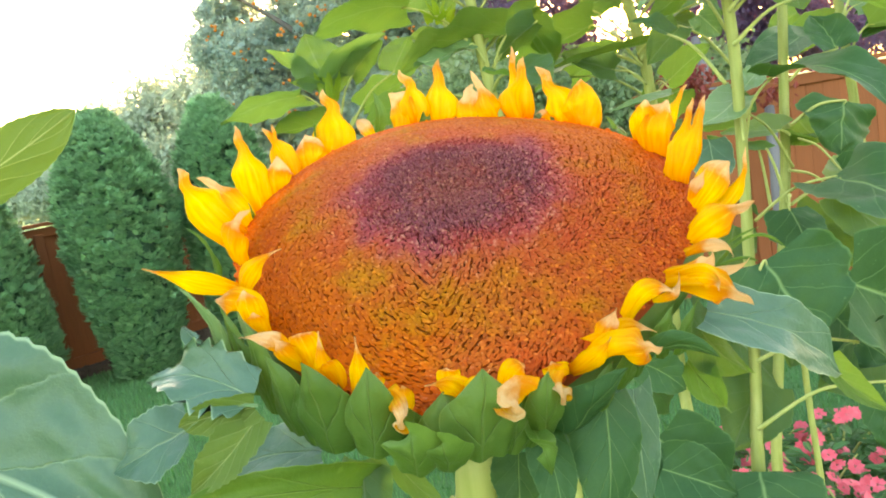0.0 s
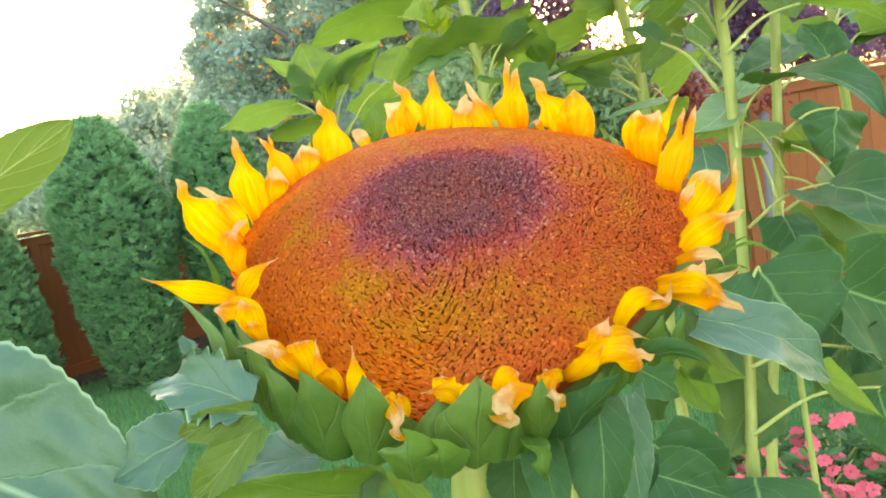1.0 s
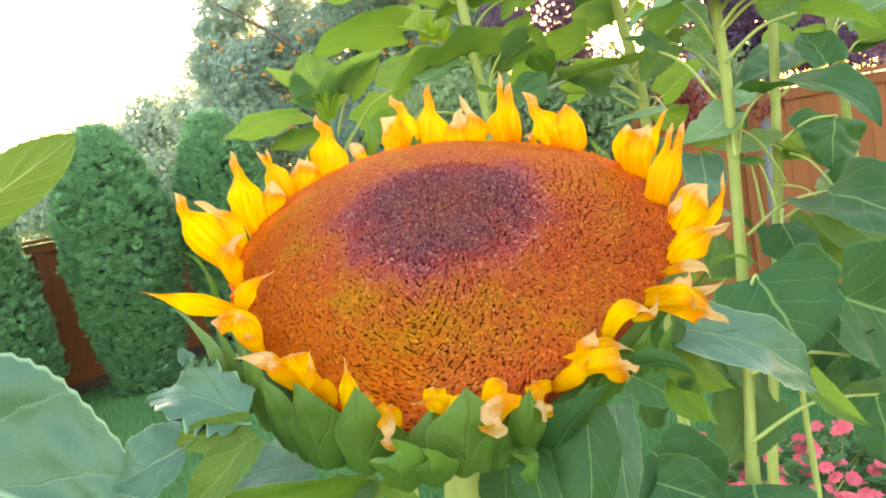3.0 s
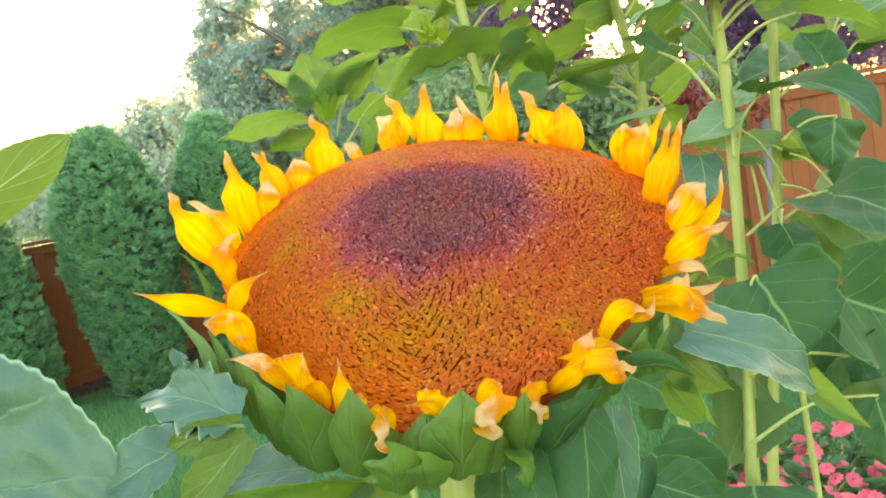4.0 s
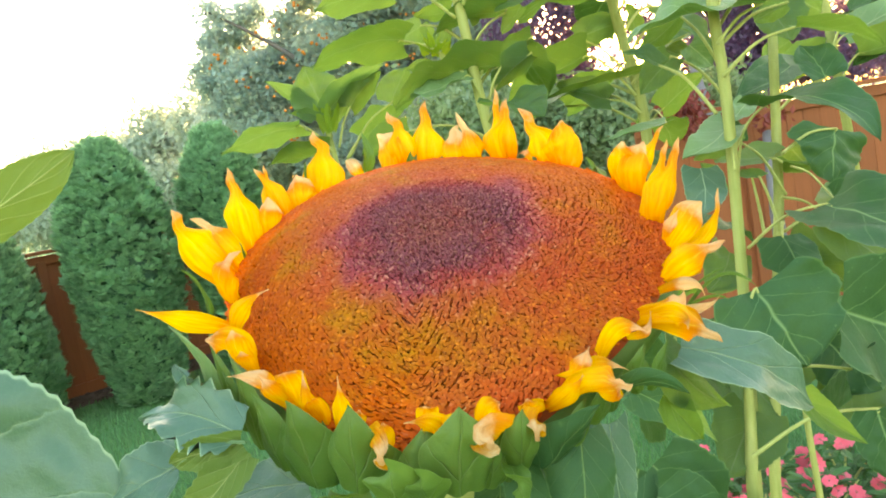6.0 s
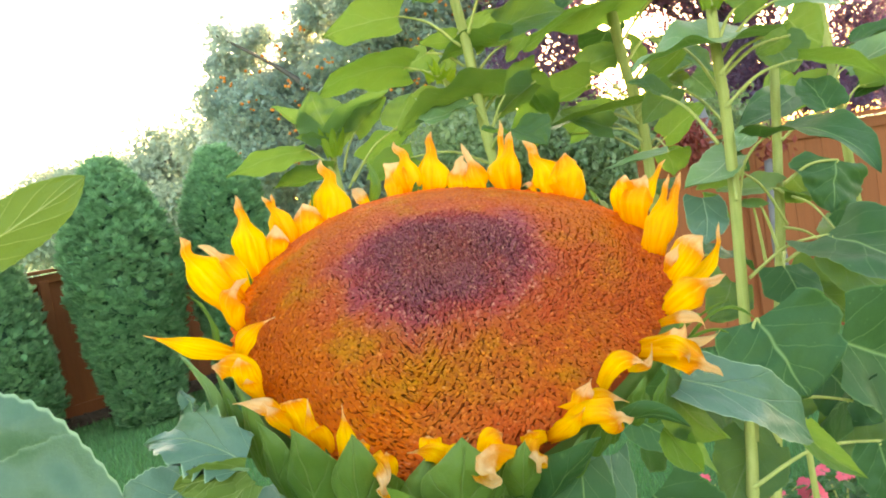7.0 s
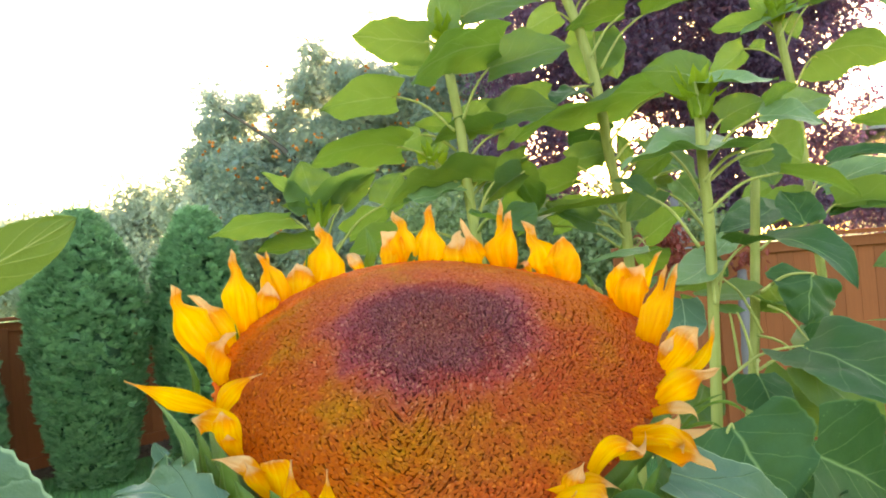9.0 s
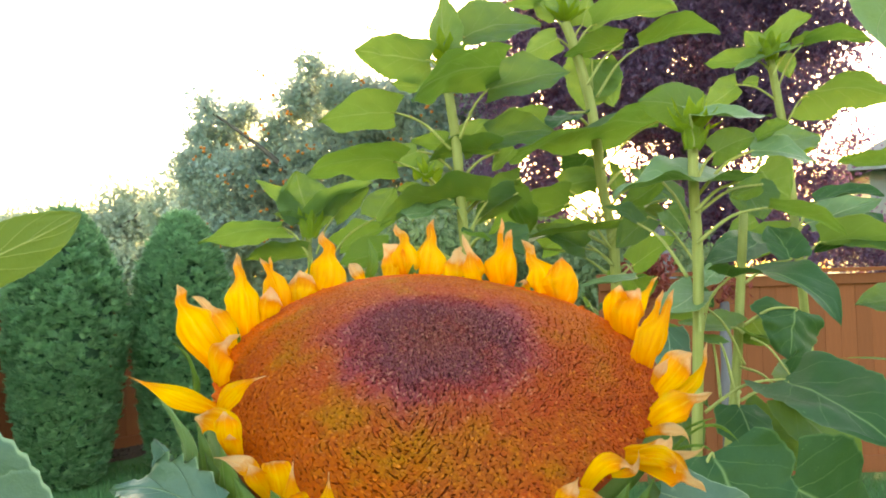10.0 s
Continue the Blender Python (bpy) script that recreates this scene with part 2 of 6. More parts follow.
M_FENCE = wood_material("cedar_board", (0.2, 0.055, 0.018), (0.36, 0.105, 0.035))
M_SIDING = fibre_material("painted_siding", (0.3, 0.31, 0.31), (0.38, 0.39, 0.39), (1, 1, 1), 0.6, 6.0)
M_ROOF = fibre_material("roof_shingle", (0.18, 0.17, 0.16), (0.3, 0.28, 0.27), (1, 1, 1), 0.9, 14.0, 0.006)


def leafy(name, cols, glow, rough=0.5, amount=0.3, spec=0.4):
    m, nt, b = start(name)
    rnd = island(nt)
    col = ramp(nt, rnd, tuple((i / max(1, len(cols) - 1), c) for i, c in enumerate(cols)))
    n = noise_out(nt, 0.9, 3, 0.6)
    col = mix_rgb(nt, math_node(nt, "MULTIPLY", n, 0.5), col, tuple(0.55 * q for q in cols[0]))
    put(nt, b, col, rough, None, spec)
    thin(nt, b, glow, amount)
    return m


# leaf colours lightened and blued to carry the haze before the fruit tree
M_TREE = leafy("blue_green_tree_leaf", ((0.16, 0.26, 0.23), (0.24, 0.35, 0.29), (0.32, 0.4, 0.28), (0.38, 0.4, 0.2), (0.4, 0.33, 0.16), (0.3, 0.42, 0.38)), (0.58, 0.68, 0.62), amount=0.58)
M_SHRUB = leafy("shrub_leaf", ((0.07, 0.13, 0.08), (0.13, 0.22, 0.11), (0.25, 0.34, 0.18), (0.36, 0.42, 0.3)), (0.42, 0.52, 0.22), amount=0.5)
# the haze of distance is put into these pale leaf colours
M_FAR = leafy("haze_tinted_tree_leaf", ((0.27, 0.34, 0.25), (0.38, 0.44, 0.34)), (0.5, 0.57, 0.42), amount=0.4)
M_PLUM = leafy("purple_plum_leaf", ((0.055, 0.036, 0.085), (0.085, 0.056, 0.12), (0.12, 0.07, 0.14), (0.14, 0.075, 0.15), (0.22, 0.05, 0.06)), (0.36, 0.19, 0.38), amount=0.34)
M_REDLEAF = leafy("red_brown_leaf", ((0.12, 0.02, 0.02), (0.22, 0.035, 0.03), (0.3, 0.06, 0.04)), (0.4, 0.08, 0.05), amount=0.3)
M_FRUIT = fibre_material("small_orange_fruit", (0.6, 0.16, 0.02), (0.75, 0.28, 0.03), (1, 1, 1), 0.45, 30.0)
# spray greens raised in colour for the haze over the conifers
M_ARBOR = leafy("arborvitae_spray", ((0.06, 0.18, 0.09), (0.12, 0.31, 0.15), (0.22, 0.45, 0.23), (0.35, 0.6, 0.31)), (0.4, 0.62, 0.34), rough=0.55, amount=0.45)
M_GRASS = leafy("grass_blade", ((0.045, 0.16, 0.06), (0.08, 0.22, 0.075), (0.14, 0.27, 0.09)), (0.1, 0.3, 0.06), amount=0.3)
M_IMPATIENS = leafy("impatiens_leaf", ((0.03, 0.1, 0.03), (0.06, 0.17, 0.05), (0.1, 0.2, 0.06)), (0.1, 0.26, 0.03), amount=0.3)
M_PINK = leafy("pink_petal", ((0.82, 0.08, 0.13), (0.88, 0.12, 0.18), (0.9, 0.2, 0.28)), (0.9, 0.2, 0.24), amount=0.35)


def ground_material():
    m, nt, b = start("lawn_soil")
    n1, n2 = noise_out(nt, 1.2, 4, 0.6), noise_out(nt, 60.0, 4, 0.7)
    col = mix_rgb(nt, n2, (0.03, 0.1, 0.03), (0.075, 0.185, 0.055))
    col = mix_rgb(nt, math_node(nt, "MULTIPLY", n1, 0.35), col, (0.1, 0.18, 0.06))
    put(nt, b, col, 0.9, bump(nt, n2, 0.8, 0.02), 0.2)
    return m


M_GROUND = ground_material()
M_MULCH = fibre_material("bark_mulch", (0.05, 0.032, 0.022), (0.14, 0.09, 0.06), (1, 1, 1), 0.9, 25.0, 0.02)


# ---- makers ----
def mesh_of(name, verts, faces, mat, uvs=None, smooth=True):
    me = bpy.data.meshes.new(name)
    me.from_pydata([tuple(v) for v in verts], [], faces)
    if uvs is not None:
        lay = me.uv_layers.new(name="UVMap")
        idx = np.zeros(len(me.loops), dtype=np.int32)
        me.loops.foreach_get("vertex_index", idx)
        lay.data.foreach_set("uv", np.asarray(uvs, dtype=np.float32)[idx].ravel())
    if smooth:
        me.polygons.foreach_set("use_smooth", [True] * len(me.polygons))
    me.materials.append(mat)
    me.update()
    return me


def part(name, me, parent, label="", m=None):
    ob = new(name, me)
    ob.parent = parent
    if parent.type == "EMPTY":
        ob.matrix_parent_inverse = Matrix.Translation(-parent.location)
    if m is not None:
        ob.matrix_basis = m
    if label:
        tagged(ob, label)
    return ob


def thing(name, label, category, at=(0, 0, 0), group="", kind=""):
    ob = new(name)
    ob.empty_display_size = 0.1
    ob.location = at
    return tagged(ob, label, category, group, kind)


def tube_mesh(name, pts, radii, mat, sides=10, ridge=0.0, jitter=0.0):
    """A tapered tube along a smooth line through pts."""
    pts = [Vector(p) for p in pts]
    line, rad = [], []
    n = len(pts)
    for i in range(n - 1):
        p0, p1, p2, p3 = pts[max(i - 1, 0)], pts[i], pts[i + 1], pts[min(i + 2, n - 1)]
        for k in range(6):
            s = k / 6
            line.append(0.5 * ((2 * p1) + (p2 - p0) * s + (2 * p0 - 5 * p1 + 4 * p2 - p3) * s * s + (3 * p1 - p0 - 3 * p2 + p3) * s ** 3))
            rad.append(radii[i] + (radii[i + 1] - radii[i]) * s)
    line.append(pts[-1]), rad.append(radii[-1])
    verts, faces = [], []
    side = Vector((1, 0, 0))
    for i, (p, r) in enumerate(zip(line, rad)):
        d = (line[min(i + 1, len(line) - 1)] - line[max(i - 1, 0)]).normalized()
        a = (side - d * side.dot(d))
        a = a.normalized() if a.length > 1e-3 else d.orthogonal().normalized()
        side, b = a, d.cross(a)
        for j in range(sides):
            t = 2 * math.pi * j / sides
            q = r * (1 + ridge * (1 if j % 2 else -1)) * (1 + jitter * (noise.noise(p * 9 + Vector((j, 0, 0)))))
            verts.append(p + a * (q * math.cos(t)) + b * (q * math.sin(t)))
    for i in range(len(line) - 1):
        for j in range(sides):
            k = (j + 1) % sides
            faces.append((i * sides + j, i * sides + k, (i + 1) * sides + k, (i + 1) * sides + j))
    faces.append(tuple(range(sides))[::-1]), faces.append(tuple(range((len(line) - 1) * sides, len(line) * sides)))
    return mesh_of(name, verts, faces, mat)


SEED = [0]


def blade_mesh(name, base, tip, width, up, mat, sag=0.0, fold=0.15, wave=0.04, tooth=0.03, shape="heart", curl=0.0, taper=0.0, nu=14, nv=22):
    """A leaf blade from base to tip. up: the way its upper side faces; sag: how far the middle lies above the chord, in lengths;
    fold: rise of the sides; wave: ripple of the margin; curl: bend of the last third; taper: how full the blade stays towards its tip."""
    SEED[0] += 1
    rnd = random.Random(SEED[0] * 7 + 3)
    base, tip, up = Vector(base), Vector(tip), Vector(up)
    ax = tip - base
    ln = ax.length
    ax /= ln
    nz = up - ax * up.dot(ax)
    nz = nz.normalized() if nz.length > 1e-3 else ax.orthogonal().normalized()
    sx = ax.cross(nz)
    ph, ph2, pucker = rnd.uniform(0, 6.3), rnd.uniform(0, 6.3), rnd.uniform(0.025, 0.06)
    wide, skew = rnd.uniform(1.6, 2.3), rnd.uniform(-0.07, 0.07)
    wide = taper or wide
    verts, faces, uvs = [], [], []
    for j in range(nv + 1):
        v = j / nv
        if shape == "heart":
            w = 0.5 * max(0.0, 1.0 - (abs(v - 0.32) / (0.68 if v > 0.32 else 0.42)) ** (wide if v > 0.32 else 2.2)) ** (0.9 if v > 0.32 else 0.42)
            back = 0.08 * max(0, 1 - v / 0.3)
        else:
            w = 0.5 * max(0.0, 1.0 - (abs(v - 0.34) / (0.66 if v > 0.34 else 0.8)) ** (1.5 if v > 0.34 else 2.0)) ** (1.05 if v > 0.34 else 0.9)
            back = 0
        w *= width
        bend = sag * 4 * v * (1 - v) * ln - curl * ln * max(0, v - 0.6) ** 2 * 3
        mid = base + ax * (v * ln) + nz * bend + sx * (skew * ln * math.sin(math.pi * v))
        for i in range(nu + 1):
            u = i / nu * 2 - 1
            au = abs(u)
            ragged = 0.3 + 2.2 * abs(noise.noise(Vector((v * 9 + ph2, 3.0 if u > 0 else 8.0, ph)))) if tooth > 0.1 else 1.0
            edge = 1 + tooth * ragged * (0.6 if (j % 2) else -0.6) * (au > 0.99) * (0.1 < v < 0.95)
            ripple = wave * width * (0.3 + 0.7 * au) * au * (math.sin(v * 9 + ph + (2 if u > 0 else 0)) + 0.5 * math.sin(v * 19 + ph2))
            pk = pucker * width * noise.noise(Vector((u * 3.2 + ph * 5, v * 5.5, ph2)))
            lobe = 1 + (0.1 * noise.noise(Vector((v * 4.5 + ph * 3, 7.0 if u > 0 else 1.0, ph2))) if shape == "heart" else 0)
            p = mid + nz * pk + sx * (u * w * edge * lobe) + nz * (fold * au ** 1.3 * w * 2 + ripple) - ax * (back * ln * au ** 2)
            verts.append(p), uvs.append((i / nu, v))
    for j in range(nv):
        for i in range(nu):
            a = j * (nu + 1) + i
            faces.append((a, a + 1, a + nu + 2, a + nu + 1))
    return mesh_of(name, verts, faces, mat, uvs)


def leaf(plant, base, tip, width, up=(0, -0.3, 1), joint=None, mat=None, pr=0.005, label="", **kw):
    """A leaf blade with its petiole from the joint on the stalk."""
    ob = part("leaf", blade_mesh("leaf", base, tip, width, up, mat or M_LEAF, **kw), plant, label)
    if joint:
        a, b = Vector(joint), Vector(base)
        mid = (a + b) / 2 + Vector((0, 0, 0.12 * (b - a).length))
        end = b + (Vector(tip) - b) * 0.06
        part("petiole", tube_mesh("petiole", (a, mid, b, end), (pr, pr * 0.8, pr * 0.6, pr * 0.3), M_STEM, 7), ob)
    return ob


def stalk(plant, pts, r0, r1):
    n = len(pts)
    return part("stalk", tube_mesh("stalk", pts, [r0 + (r1 - r0) * i / (n - 1) for i in range(n)], M_STEM, 24, 0.1), plant)


def fill_leaves(plant, pts, z0, z1, n, seed, size=0.17, mats=None):
    """Broad leaves that spiral round the stalk through pts and droop."""
    pts = [Vector(p) for p in pts]
    rnd = random.Random(seed)
    for i in range(n):
        s = i / max(1, n - 1)
        z = z0 + (z1 - z0) * s
        a = i * 2.4 + rnd.uniform(-0.4, 0.4) + seed
        j = pts[-1].copy()
        for p, q in zip(pts, pts[1:]):
            if p.z <= z <= q.z:
                j = p.lerp(q, (z - p.z) / max(1e-6, q.z - p.z))
        d = Vector((math.cos(a), math.sin(a), 0))
        b = j + d * rnd.uniform(0.08, 0.16) + Vector((0, 0, rnd.uniform(0.03, 0.09)))
        l = size * rnd.uniform(0.75, 1.25)
        t = b + d * l * 0.85 + Vector((0, 0, -l * rnd.uniform(0.2, 0.75)))
        leaf(plant, b, t, l * rnd.uniform(0.75, 0.95), d * 0.5 + Vector((0, -0.25, 1)), joint=j, mat=rnd.choice(mats or (M_LEAF, M_LEAF, M_LEAF, M_LEAF_SHADED)), pr=0.006, sag=rnd.uniform(0.03, 0.14), fold=rnd.uniform(-0.08, 0.15), wave=0.05)


def top_cluster(plant, at, seed, n=9, size=0.07):
    """Young leaves and a green bud that close over the growing tip."""
    rnd = random.Random(seed)
    at = Vector(at)
    for i in range(n):
        a = i * 2.4 + seed
        s = i / n
        d = Vector((math.cos(a), math.sin(a), 0))
        b = at + d * 0.008 + Vector((0, 0, 0.02 * s))
        t = b + d * size * (1.0 - 0.7 * s) + Vector((0, 0, size * (0.45 + 0.6 * s) * rnd.uniform(0.8, 1.2)))
        leaf(plant, b, t, size * rnd.uniform(0.35, 0.5), Vector((0, 0, 1)) - d * 0.6, mat=M_LEAF_TIP, shape="ovate", fold=0.2, sag=-0.08, nu=8, nv=12)
    bm = bmesh.new()
    bmesh.ops.create_uvsphere(bm, u_segments=12, v_segments=8, radius=size * 0.22)
    bmesh.ops.scale(bm, vec=(1, 1, 1.25), verts=bm.verts)
    bmesh.ops.translate(bm, vec=at + Vector((0, 0, size * 0.3)), verts=bm.verts)
    me = bpy.data.meshes.new("bud")
    bm.to_mesh(me), bm.free()
    me.materials.append(M_STEM)
    part("bud", me, plant, "small closed green bud")


# ---- setting ----
def box_mesh(name, sx, sy, sz, mat, bevel=0.004):
    bm = bmesh.new()
    bmesh.ops.create_cube(bm, size=1)
    bmesh.ops.scale(bm, vec=(sx, sy, sz), verts=bm.verts)
    if bevel:
        bmesh.ops.bevel(bm, geom=bm.edges[:], offset=bevel, segments=1, affect="EDGES")
    me = bpy.data.meshes.new(name)
    bm.to_mesh(me)
    bm.free()
    me.materials.append(mat)
    return me


def ground_sheet():
    verts, faces = [], []
    xs = [-2000, -300, -60] + [-20 + i for i in range(41)] + [60, 300, 2000]
    for y in xs:
        for x in xs:
            near = abs(x) < 21 and abs(y) < 21
            verts.append((x, y + 6, 0.03 * noise.noise(Vector((x * 0.4, y * 0.4, 0))) if near else 0))
    n = len(xs)
    for j in range(n - 1):
        for i in range(n - 1):
            faces.append((j * n + i, j * n + i + 1, (j + 1) * n + i + 1, (j + 1) * n + i))
    ob = new("ground", mesh_of("ground", verts, faces, M_GROUND))
    return tagged(ob, "short green lawn on level garden soil", "lawn", kind="structure")


ground_sheet()


def fence(name, a, b, height, label, board=0.14, kick=True, first=0):
    """Upright cedar boards with a cap, a top rail, posts and a kickboard, from a to b."""
    a, b = Vector((*a, 0)), Vector((*b, 0))
    run = b - a
    ln = run.length
    ang = math.degrees(math.atan2(run.y, run.x))
    root = tagged(new(name), label, "fence", kind="structure")
    m0 = pose(a.x, a.y, 0, 0, 0, ang)
    boards = [box_mesh("fence_board", board - 0.0015, 0.018, height - 0.08, M_FENCE, 0.002) for _ in range(1)]
    n = int(ln / board)
    for i in range(n):
        ob = part("fence_board", boards[0], root, m=m0 @ pose(board * (i + 0.5), random.uniform(-0.002, 0.002), 0.05 + (height - 0.08) / 2, 0, random.uniform(-0.2, 0.2), 0))
    part("cap", box_mesh("cap", ln, 0.14, 0.035, M_FENCE), root, m=m0 @ pose(ln / 2, -0.02, height + 0.005))
    part("top_rail", box_mesh("top_rail", ln, 0.03, 0.09, M_FENCE), root, m=m0 @ pose(ln / 2, -0.027, height - 0.075))
    if kick:
        part("kickboard", box_mesh("kickboard", ln, 0.03, 0.14, M_FENCE), root, m=m0 @ pose(ln / 2, -0.027, 0.09))
    post = box_mesh("post", 0.09, 0.05, height - 0.25, M_FENCE)
    for i in range(int(ln / 2.4) + 1):
        part("post", post, root, m=m0 @ pose(min(ln, first + 2.4 * i), -0.037, 0.165 + (height - 0.25) / 2))
    return root


fence("fence_west", (-8.78, 3.56), (2.74, 13.93), 1.56, "brown stained cedar board fence with a cap rail", first=1.6)
fence("fence_east", (1.75, 6.5), (10.2, 6.3), 1.75, "sunlit reddish cedar board fence with a cap rail", first=0.9)


def mulch_strip():
    verts, faces = [], []
    d, nrm = Vector((0.743, 0.669, 0)), Vector((0.669, -0.743, 0))
    for i in range(61):
        for k, w in enumerate((0.0, 0.2, 0.42)):
            p = Vector((-8.78, 3.56, 0)) + d * (i * 0.233) + nrm * (w * (1 + 0.25 * noise.noise(Vector((i * 0.6, k, 0)))) if k else 0.02)
            verts.append((p.x, p.y, 0.045 if k < 2 else 0.0))
    for i in range(60):
        for k in range(2):
            q = i * 3 + k
            faces.append((q, q + 1, q + 4, q + 3))
    ob = new("mulch_bed", mesh_of("mulch_bed", verts, faces, M_MULCH))
    tagged(ob, "dark bark mulch strip along the foot of the fence", "mulch", kind="structure")
    rnd = random.Random(5)
    v, f = [], []
    for i in range(1800):
        p = Vector((-8.78, 3.56, 0)) + d * rnd.uniform(0, 14) + nrm * rnd.uniform(0.05, 0.5)
        m = Matrix.Translation((p.x, p.y, 0.05)) @ Euler((rnd.uniform(-0.6, 0.6), rnd.uniform(-0.6, 0.6), rnd.uniform(0, 6))).to_matrix().to_4x4()
        l, w = rnd.uniform(0.015, 0.05), rnd.uniform(0.006, 0.014)
        k = len(v)
        v += [m @ Vector(q) for q in ((-l, -w, 0), (l, -w, 0), (l, w, 0), (-l, w, 0), (0, 0, 0.012))]
        f += [(k, k + 1, k + 4), (k + 1, k + 2, k + 4), (k + 2, k + 3, k + 4), (k + 3, k, k + 4)]
    tagged(new("mulch_chips", mesh_of("mulch_chips", v, f, M_MULCH, smooth=False)), "loose chips of dark bark mulch by the fence", "mulch", kind="stuff")


mulch_strip()


def grass():
    rnd = random.Random(11)
    v, f = [], []
    for i in range(90000):
        if i < 60000:
            y = 1.9 + 6.2 * rnd.random() ** 1.3
            x = rnd.uniform(-0.62, 0.62) * y + rnd.uniform(-0.3, 0.3)
        else:
            x, y = rnd.uniform(-5, 5), rnd.uniform(-2.5, 8)
        if (x + 3.95) * 0.669 - (y - 7.91) * 0.743 < 0.42:
            continue
        h, a, w = rnd.uniform(0.03, 0.07), rnd.uniform(0, 6.28), rnd.uniform(0.0025, 0.005)
        lean = rnd.uniform(0.1, 0.7) * h
        k = len(v)
        cx, cy = math.cos(a), math.sin(a)
        v += [(x - cy * w, y + cx * w, 0), (x + cy * w, y - cx * w, 0), (x + cx * lean, y + cy * lean, h)]
        f.append((k, k + 1, k + 2))
    tagged(new("grass", mesh_of("grass", v, f, M_GRASS)), "short green lawn grass blades", "grass", kind="stuff")


grass()


def arborvitae(at, height, radius, seed, label, foot=0.42, waist=0.42):
    """A columnar conifer: a hidden trunk and thousands of flat scaly sprays that overlap like shingles."""
    rnd = random.Random(seed)
    root = thing("arborvitae", label, "conifer", at, "arborvitae along the fence")
    x0, y0, z0 = at
    part("trunk", tube_mesh("trunk", ((x0, y0, 0), (x0 + 0.02, y0, height * 0.5), (x0, y0, height * 0.9)), (0.06, 0.045, 0.01), M_BARK, 8), root)
    v, f = [], []
    tufts = []
    for i in range(2700):
        z = height * (0.015 + 0.985 * rnd.random() ** 0.9)
        s = z / height
        prof = (foot + (1 - foot) * min(1.0, s / waist) ** 0.75) * max(0.0, 1 - max(0, (s - waist) / (1.01 - waist)) ** 2.1) ** 0.75
        a = rnd.uniform(0, 6.283)
        ca, sa = math.cos(a), math.sin(a)
        lump = 1 + 0.13 * noise.noise(Vector((ca * 2.6, sa * 2.6, z * 3.2)) + Vector((seed, 0, 0)))
        r = radius * prof * lump * rnd.uniform(0.9, 1.0) + 0.005
        tufts.append((Vector((x0 + r * ca, y0 + r * sa, z)), ca, sa))
    for i in range(2700 * 7):
        c, ca, sa = tufts[i % 2700]
        d = Vector((ca * 0.6 + rnd.uniform(-0.8, 0.8), sa * 0.6 + rnd.uniform(-0.8, 0.8), rnd.uniform(-0.35, 0.95)))
        p = c + d * 0.035
        out, tan = Vector((ca, sa, 0)), Vector((-sa, ca, 0))
        yaw = rnd.uniform(-1.1, 1.1)
        flat = (tan * math.cos(yaw) + out * math.sin(yaw)).normalized()
        grow = (d + Vector((0, 0, 0.25))).normalized()
        flat = (flat - grow * flat.dot(grow)).normalized()
        rise = flat.cross(grow)
        size = rnd.uniform(0.04, 0.075)
        k0 = len(v)
        v.append(p - grow * 0.02)
        nf = rnd.randint(6, 9)
        for q in range(nf):
            e = (q / (nf - 1) - 0.5) * 2.1 + rnd.uniform(-0.12, 0.12)
            d = (grow * math.cos(e) + flat * math.sin(e)).normalized()
            w = d.cross(rise).normalized() * size * 0.13
            l = size * (1.0 - 0.35 * abs(e)) * rnd.uniform(0.8, 1.15)
            lift = rise * rnd.uniform(-0.15, 0.15) * l + Vector((0, 0, 0.12 * l))
            k = len(v)
            v += [p + d * l * 0.55 + w, p + d * l + lift, p + d * l * 0.55 - w]
            f.append((k0, k, k + 1, k + 2))
    part("foliage", mesh_of("foliage", v, f, M_ARBOR, smooth=False), root)
    # inner core of twigs, coloured dark for the shade between the sprays
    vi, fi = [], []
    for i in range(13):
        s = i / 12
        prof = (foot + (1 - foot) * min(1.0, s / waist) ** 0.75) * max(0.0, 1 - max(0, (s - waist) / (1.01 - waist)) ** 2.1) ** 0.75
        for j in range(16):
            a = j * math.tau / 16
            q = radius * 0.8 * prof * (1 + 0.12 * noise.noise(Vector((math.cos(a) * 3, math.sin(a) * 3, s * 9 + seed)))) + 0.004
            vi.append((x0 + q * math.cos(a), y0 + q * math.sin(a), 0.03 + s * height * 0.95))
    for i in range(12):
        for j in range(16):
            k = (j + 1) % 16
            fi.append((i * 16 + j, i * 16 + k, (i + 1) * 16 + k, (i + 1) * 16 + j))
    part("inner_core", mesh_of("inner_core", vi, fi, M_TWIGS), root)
    return root


arborvitae((-4.19, 6.861, 0.000), 2.3, 0.56, 1, "dense green columnar arborvitae beside the wooden fence", 0.8, 0.24)
arborvitae((-2.985, 7.317, 0.000), 2.48, 0.48, 2, "full dense green columnar arborvitae beside the wooden fence", 0.48, 0.54)
arborvitae((-2.05, 7.771, 0.000), 2.46, 0.44, 3, "slim hazy green arborvitae in the fence corner", 0.6, 0.56)


